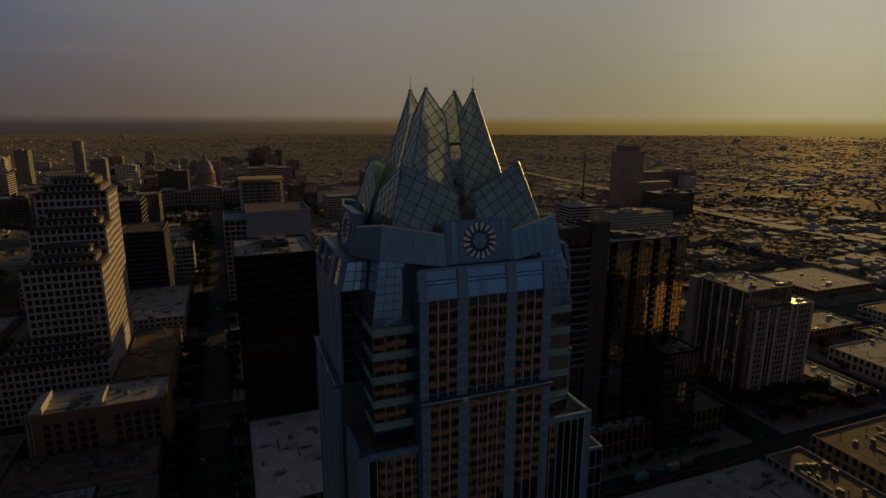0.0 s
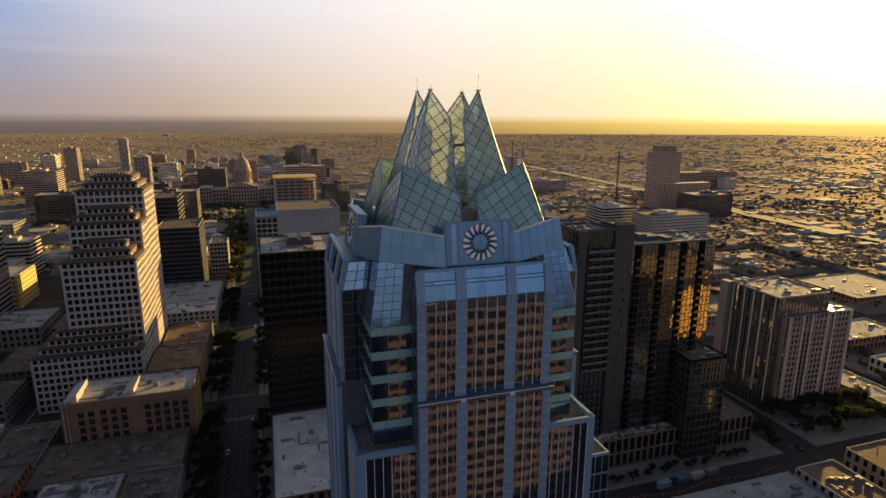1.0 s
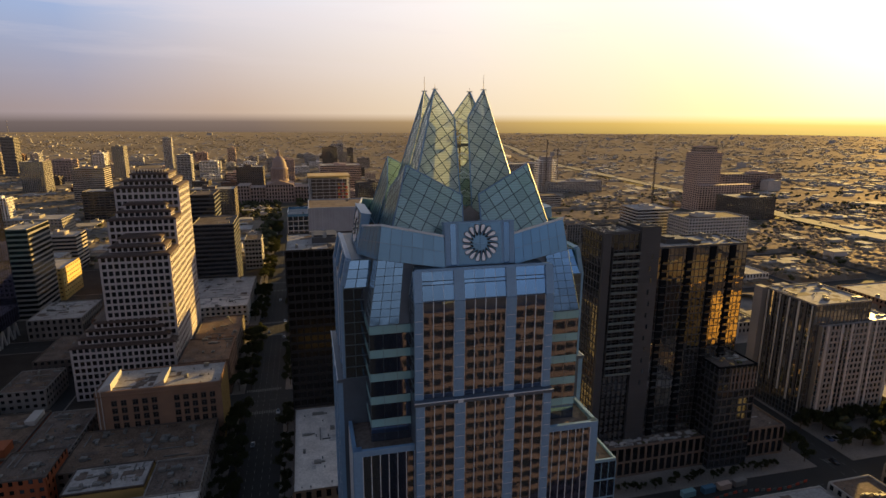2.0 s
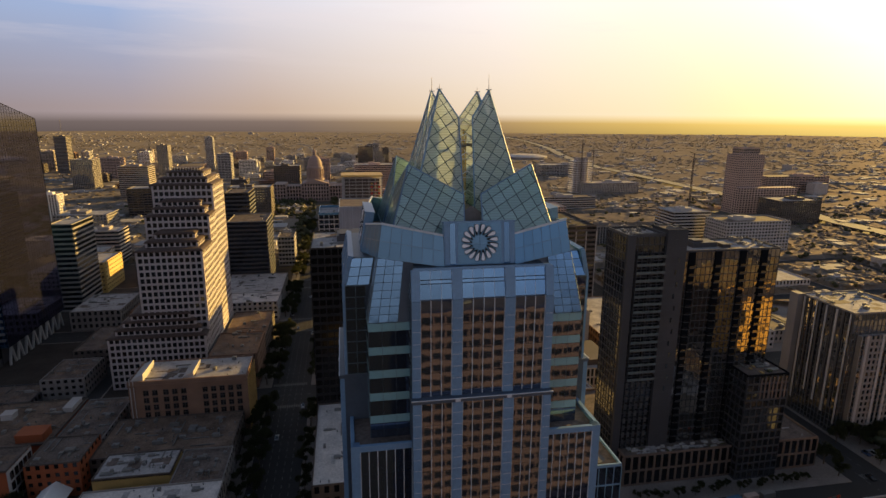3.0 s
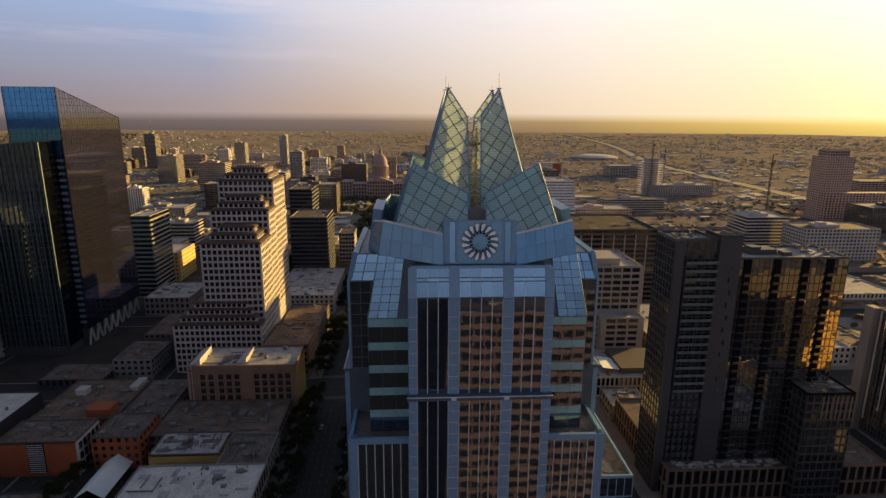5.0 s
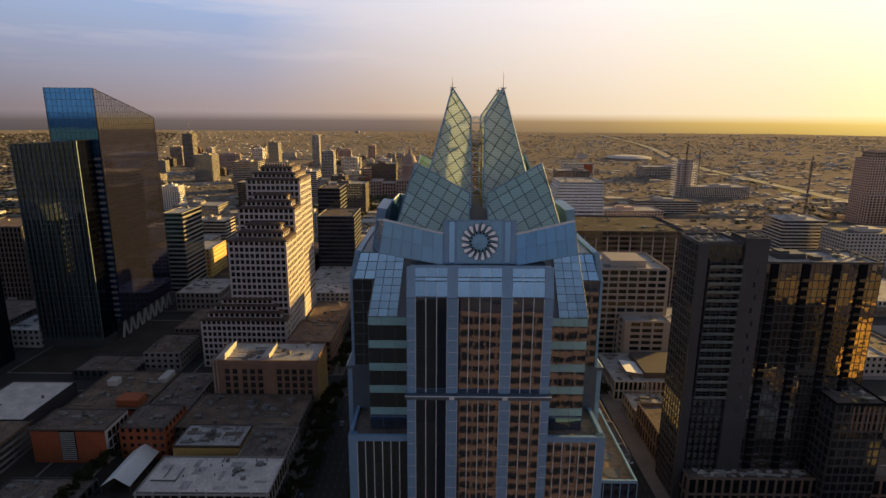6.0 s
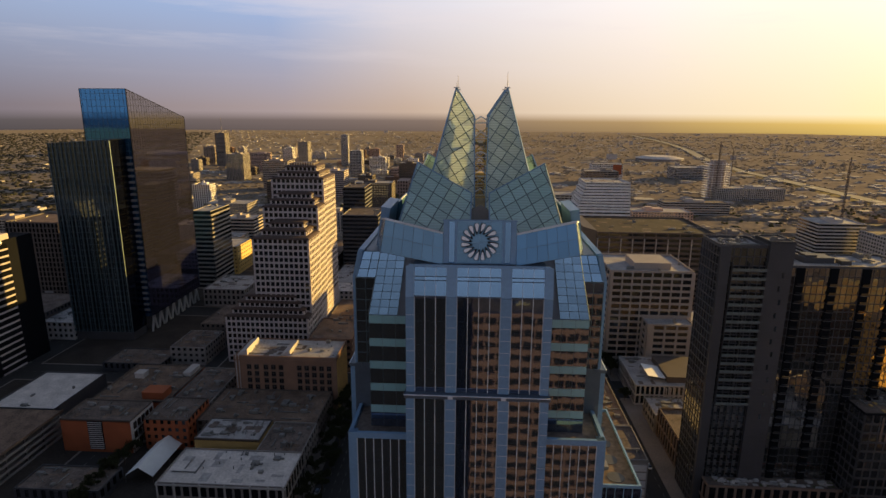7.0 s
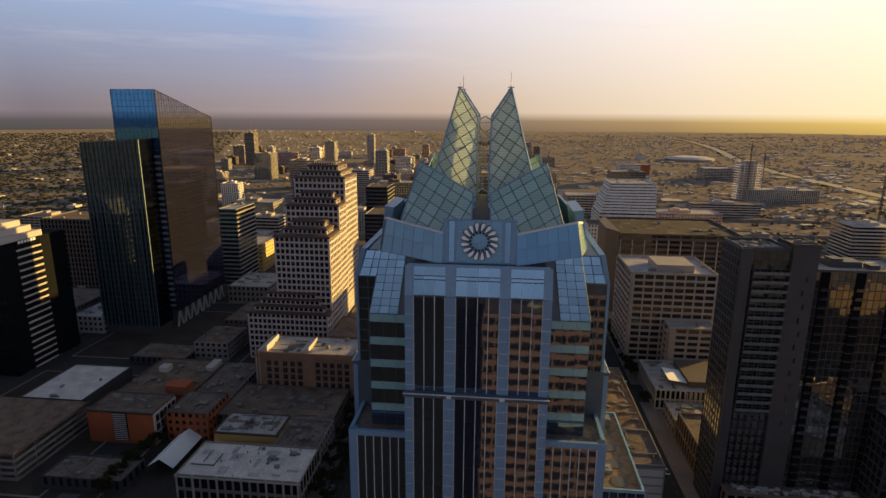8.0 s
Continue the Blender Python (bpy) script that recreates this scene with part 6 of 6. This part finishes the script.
for a, b in zip(pts, pts[1:]):
    n = (b - a).cross(Vector((0, 0, 1))).normalized() * 15
    fw.prism([a - n, a + n, b + n, b - n], Vector((0, 0, -1.2)))
tagged(part("freeway", fw, CONCRETE), "pale concrete freeway curving through the far town", "freeway", kind="structure")

# woods and garden trees of the distance
def clump_verts(r):
    bm = bmesh.new()
    bmesh.ops.create_icosphere(bm, subdivisions=1, radius=r)
    vs, fs = [v.co.copy() for v in bm.verts], [tuple(v.index for v in f.verts) for f in bm.faces]
    bm.free()
    return vs, fs


CL_V, CL_F = clump_verts(1.0)
woods_v, woods_f = [], []


def clump(x, y, z, r, rz):
    n = len(woods_v)
    for v in CL_V:
        k = r * rnd.uniform(0.65, 1.25)
        woods_v.append((x + v.x * k, y + v.y * k, z + v.z * rz * rnd.uniform(0.7, 1.2)))
    woods_f.extend((a + n, b + n, c + n) for a, b, c in CL_F)


# closed canopy of the suburbs, with clearings, out to the horizon
def swell(x, y, k):
    return noise.noise(Vector((x * k, y * k, 3.3)))


RINGS, COLS = 400, 320
base, scrub_v, scrub_f = 0, [], []
for i in range(RINGS):
    r = 540 * 1.0060 ** i
    for j in range(COLS):
        t = radians(-58 + 136 * (j + rnd.uniform(-0.3, 0.3)) / (COLS - 1))
        rr = r * (1 + rnd.uniform(-0.0016, 0.0016))
        x, y = rr * math.sin(t), rr * math.cos(t)
        h = 4.2 + 0.9 * swell(x, y, 0.0052) + rnd.uniform(-0.4, 0.5)
        along = abs(x - np.interp(y, FREEWAY_Y, FREEWAY_X)) if y < 4500 else 99
        if along < 24 or (abs(x + 17) < 16 and y < 1040) or not free(x, y, 2):
            h = -3.0
        scrub_v.append((x, y, max(-3.0, min(h, 9.0))))
for i in range(RINGS - 1):
    for j in range(COLS - 1):
        a = base + i * COLS + j
        scrub_f.append((a, a + 1, a + COLS + 1, a + COLS))
me = bpy.data.meshes.new("scrub")
me.from_pydata(scrub_v, [], scrub_f)
me.materials.append(SCRUB)
tagged(new("scrub", me), "dry lawns, yards and scrub of the suburbs", "scrub", kind="stuff")
hill_v, hill_f = [], []
# crowns of the far woods, thick in belts and thin between the houses
for _ in range(47000):
    y = 420 + 3900 * rnd.random() ** 1.7
    x = rnd.uniform(-0.95 * y - 250, 1.75 * y + 150)
    wild = x < -0.42 * y - 150
    if math.hypot(x, y) > 4900 or (not wild and swell(x, y, 0.0045) + 0.5 * swell(x, y, 0.02) < rnd.uniform(-0.45, 0.25)) or not free(x, y, 3):
        continue
    if abs(x - np.interp(y, FREEWAY_Y, FREEWAY_X)) < 21:
        continue
    r = rnd.uniform(2.6, 4.6) * (1 + y / 5000)
    if wild:
        n = len(hill_v)
        hill_v += [(x + v.x * r * rnd.uniform(0.7, 1.3), y + v.y * r * rnd.uniform(0.7, 1.3), 3.2 + r * 0.3 + v.z * r * 0.55) for v in CL_V]
        hill_f += [(a + n, b + n, c + n) for a, b, c in CL_F]
    else:
        clump(x, y, 3.4 + r * 0.2, r, r * 0.4)
me = bpy.data.meshes.new("hill_woods")
me.from_pydata(hill_v, [], hill_f)
me.materials.append(HILLLEAF)
tagged(new("hill_woods", me), "dark wooded hills beyond the river side of town", "woods", kind="stuff")
me = bpy.data.meshes.new("woods")
me.from_pydata(woods_v, [], woods_f)
me.materials.append(FARLEAF)
tagged(new("woods", me), "dark live oaks and garden trees of the far town", "trees", kind="stuff")

# garden trees of the nearer blocks, and the park in front of the capitol
woods_v, woods_f = [], []


def small_tree(x, y, k):
    for _ in range(4):
        r = rnd.uniform(1.4, 2.8) * k
        clump(x + rnd.uniform(-3, 3) * k, y + rnd.uniform(-3, 3) * k, rnd.uniform(2.2, 5.2) * k, r, r * 0.85)


for _ in range(2600):
    y = 200 + 800 * rnd.random()
    x = rnd.uniform(-1.0 * y - 250, 1.8 * y + 250)
    if free(x, y, 4):
        small_tree(x, y, rnd.uniform(0.7, 1.2))
for _ in range(3800):
    x, y = rnd.uniform(240, 1150), rnd.uniform(180, 950)
    if free(x, y, 2) and swell(x, y, 0.012) > -0.12:
        small_tree(x, y, rnd.uniform(0.6, 1.15))
for _ in range(620):
    x, y = rnd.uniform(-175, 95), rnd.uniform(640, 1036)
    if abs(x + 17) > 15 and (y > 860 or (-50 < x < 5) or x < -90 or (75 < x < 88)):
        small_tree(x, y, rnd.uniform(1.1, 1.7))
me = bpy.data.meshes.new("garden_trees")
me.from_pydata(woods_v, [], woods_f)
me.materials.append(PARKLEAF)
tagged(new("garden_trees", me), "green live oaks of the park and the garden blocks", "trees", kind="stuff")

# ---- street trees ----
def tree_mesh(seed, height=9.0, spread=4.2, leaves=1500):
    r = random.Random(seed)
    trunk = Solid()
    trunk.cone((0, 0, 0), (0.1, 0.05, height * 0.4), 0.26, 0.18, 8)
    tips = []
    for i in range(6):
        a = i * 1.05 + r.uniform(-0.3, 0.3)
        tip = Vector((math.cos(a) * spread * r.uniform(0.4, 0.75), math.sin(a) * spread * r.uniform(0.4, 0.75), height * r.uniform(0.55, 0.85)))
        trunk.cone((0.1, 0.05, height * 0.36), tip, 0.13, 0.04, 6)
        tips.append(tip)
    crown = Solid()
    centres = [(t + Vector((r.uniform(-1, 1), r.uniform(-1, 1), r.uniform(-0.3, 1.0))), r.uniform(1.0, 2.0)) for t in tips for _ in range(3)]
    for _ in range(leaves):
        c, rad = r.choice(centres)
        d = Vector((r.gauss(0, 1), r.gauss(0, 1), r.gauss(0, 0.8))).normalized() * rad * r.uniform(0.5, 1.0)
        p = c + d
        q = pose(p.x, p.y, p.z, r.uniform(0, 360), r.uniform(0, 360), r.uniform(0, 360))
        w, h = r.uniform(0.18, 0.34), r.uniform(0.22, 0.45)
        n = len(crown.v)
        crown.v += [tuple(q @ Vector(v)) for v in ((0, -h, 0), (w, 0, 0.05), (0, h, 0), (-w, 0, 0.05))]
        crown.f.append((n, n + 1, n + 2, n + 3))
    return trunk.mesh("trunk", BARK), crown.mesh("crown", LEAF)


tree_kinds = []
for sd in (1, 2, 3):
    tk, cr = tree_mesh(sd)
    t = thing("street_tree", "dark leafy street tree on the pavement", "tree", (0, -180 - 12 * sd, 0), "street trees")
    part("trunk", tk, None, t)
    part("crown", cr, None, t)
    tree_kinds.append(t)
spots = []
for i in range(62):
    y = 178 + i * 10.3
    for x in (-31.0, -25.5, -4.2):
        spots.append((x, y))
for i in range(14):
    spots += [(98.5, 182 + i * 9.5), (121, 282 + i * 8), (246, 250 + i * 9), (-117.5, 182 + i * 9.0)]
for i in range(20):
    spots.append((130 + i * 4.2, 181.5))
for i in range(12):
    spots += [(246 + i * 5.5, 203.5), (251 + i * 6.2, 186.5)]
for i in range(9):
    spots += [(252 + i * 8, 113), (226, 182 + i * 10)]
for x, y in spots:
    if any(ya - 3 < y < yb + 3 for ya, yb in EW):
        continue
    k = rnd.uniform(0.7, 1.15) * (0.45 if y == 181.5 else 1)
    t = copy_thing(rnd.choice(tree_kinds), pose(x + rnd.uniform(-0.7, 0.7), y + rnd.uniform(-2, 2), 0.1, 0, 0, rnd.uniform(0, 360)) @ Matrix.Scale(k, 4))
for t in tree_kinds:
    t.location.x = -55

# ---- cars ----
def car_meshes(color):
    paint = mat("car_paint", color, 0.3, 0.2, 0.05, 1.0, 5.0, 0.0)
    body = Solid()
    body.prism([Vector((-0.9, y, z)) for y, z in ((-2.2, 0.35), (-2.2, 0.8), (-1.2, 0.92), (-0.7, 1.0), (1.9, 1.0), (2.25, 0.85), (2.25, 0.35))][::-1], Vector((1.8, 0, 0)))
    cabin = Solid()
    cabin.hexa([Vector(p) for p in ((-0.82, -0.9, 0.98), (0.82, -0.9, 0.98), (-0.82, 1.9, 0.98), (0.82, 1.9, 0.98), (-0.66, -0.2, 1.46), (0.66, -0.2, 1.46), (-0.66, 1.4, 1.46), (0.66, 1.4, 1.46))])
    wheel = Solid()
    wheel.cone((-0.1, 0, 0), (0.1, 0, 0), 0.33, 0.33, 12)
    return body.mesh("body", paint), cabin.mesh("cabin", DARKPANE), wheel.mesh("wheel", BLACKWALL)


car_kinds = []
for i, c in enumerate(((0.75, 0.75, 0.75), (0.05, 0.05, 0.06), (0.3, 0.31, 0.33), (0.06, 0.10, 0.22))):
    b, cb, wh = car_meshes(c)
    t = thing("car", ("white", "black", "grey", "dark blue")[i] + " parked car at the kerb", "car", (6 * i - 20, -66, 0.02), "cars in the streets")
    part("body", b, None, t)
    part("cabin", cb, None, t)
    for x in (-0.85, 0.85):
        for y in (-1.4, 1.4):
            part("wheel", wh, None, t, m=pose(x, y, 0.33))
    car_kinds.append(t)
for i in range(16):
    copy_thing(rnd.choice(car_kinds), pose(252 + i * 2.9 + (3 if i > 8 else 0), 193.5 + rnd.uniform(-0.3, 0.3), 0.18, 0, 0, rnd.choice((0, 180)) + rnd.uniform(-2, 2)))
for i in range(30):
    side = rnd.random()
    if side < 0.45:
        p = pose(rnd.choice((-26.5, -9.5, -20, -15)), rnd.uniform(180, 520), 0.02, 0, 0, rnd.choice((0, 180)))
    elif side < 0.75:
        p = pose(rnd.choice((103, 116)), rnd.uniform(180, 330), 0.02, 0, 0, rnd.choice((0, 180)))
    else:
        p = pose(rnd.choice((221, 238)), rnd.uniform(110, 330), 0.02, 0, 0, 0)
    copy_thing(rnd.choice(car_kinds), p)
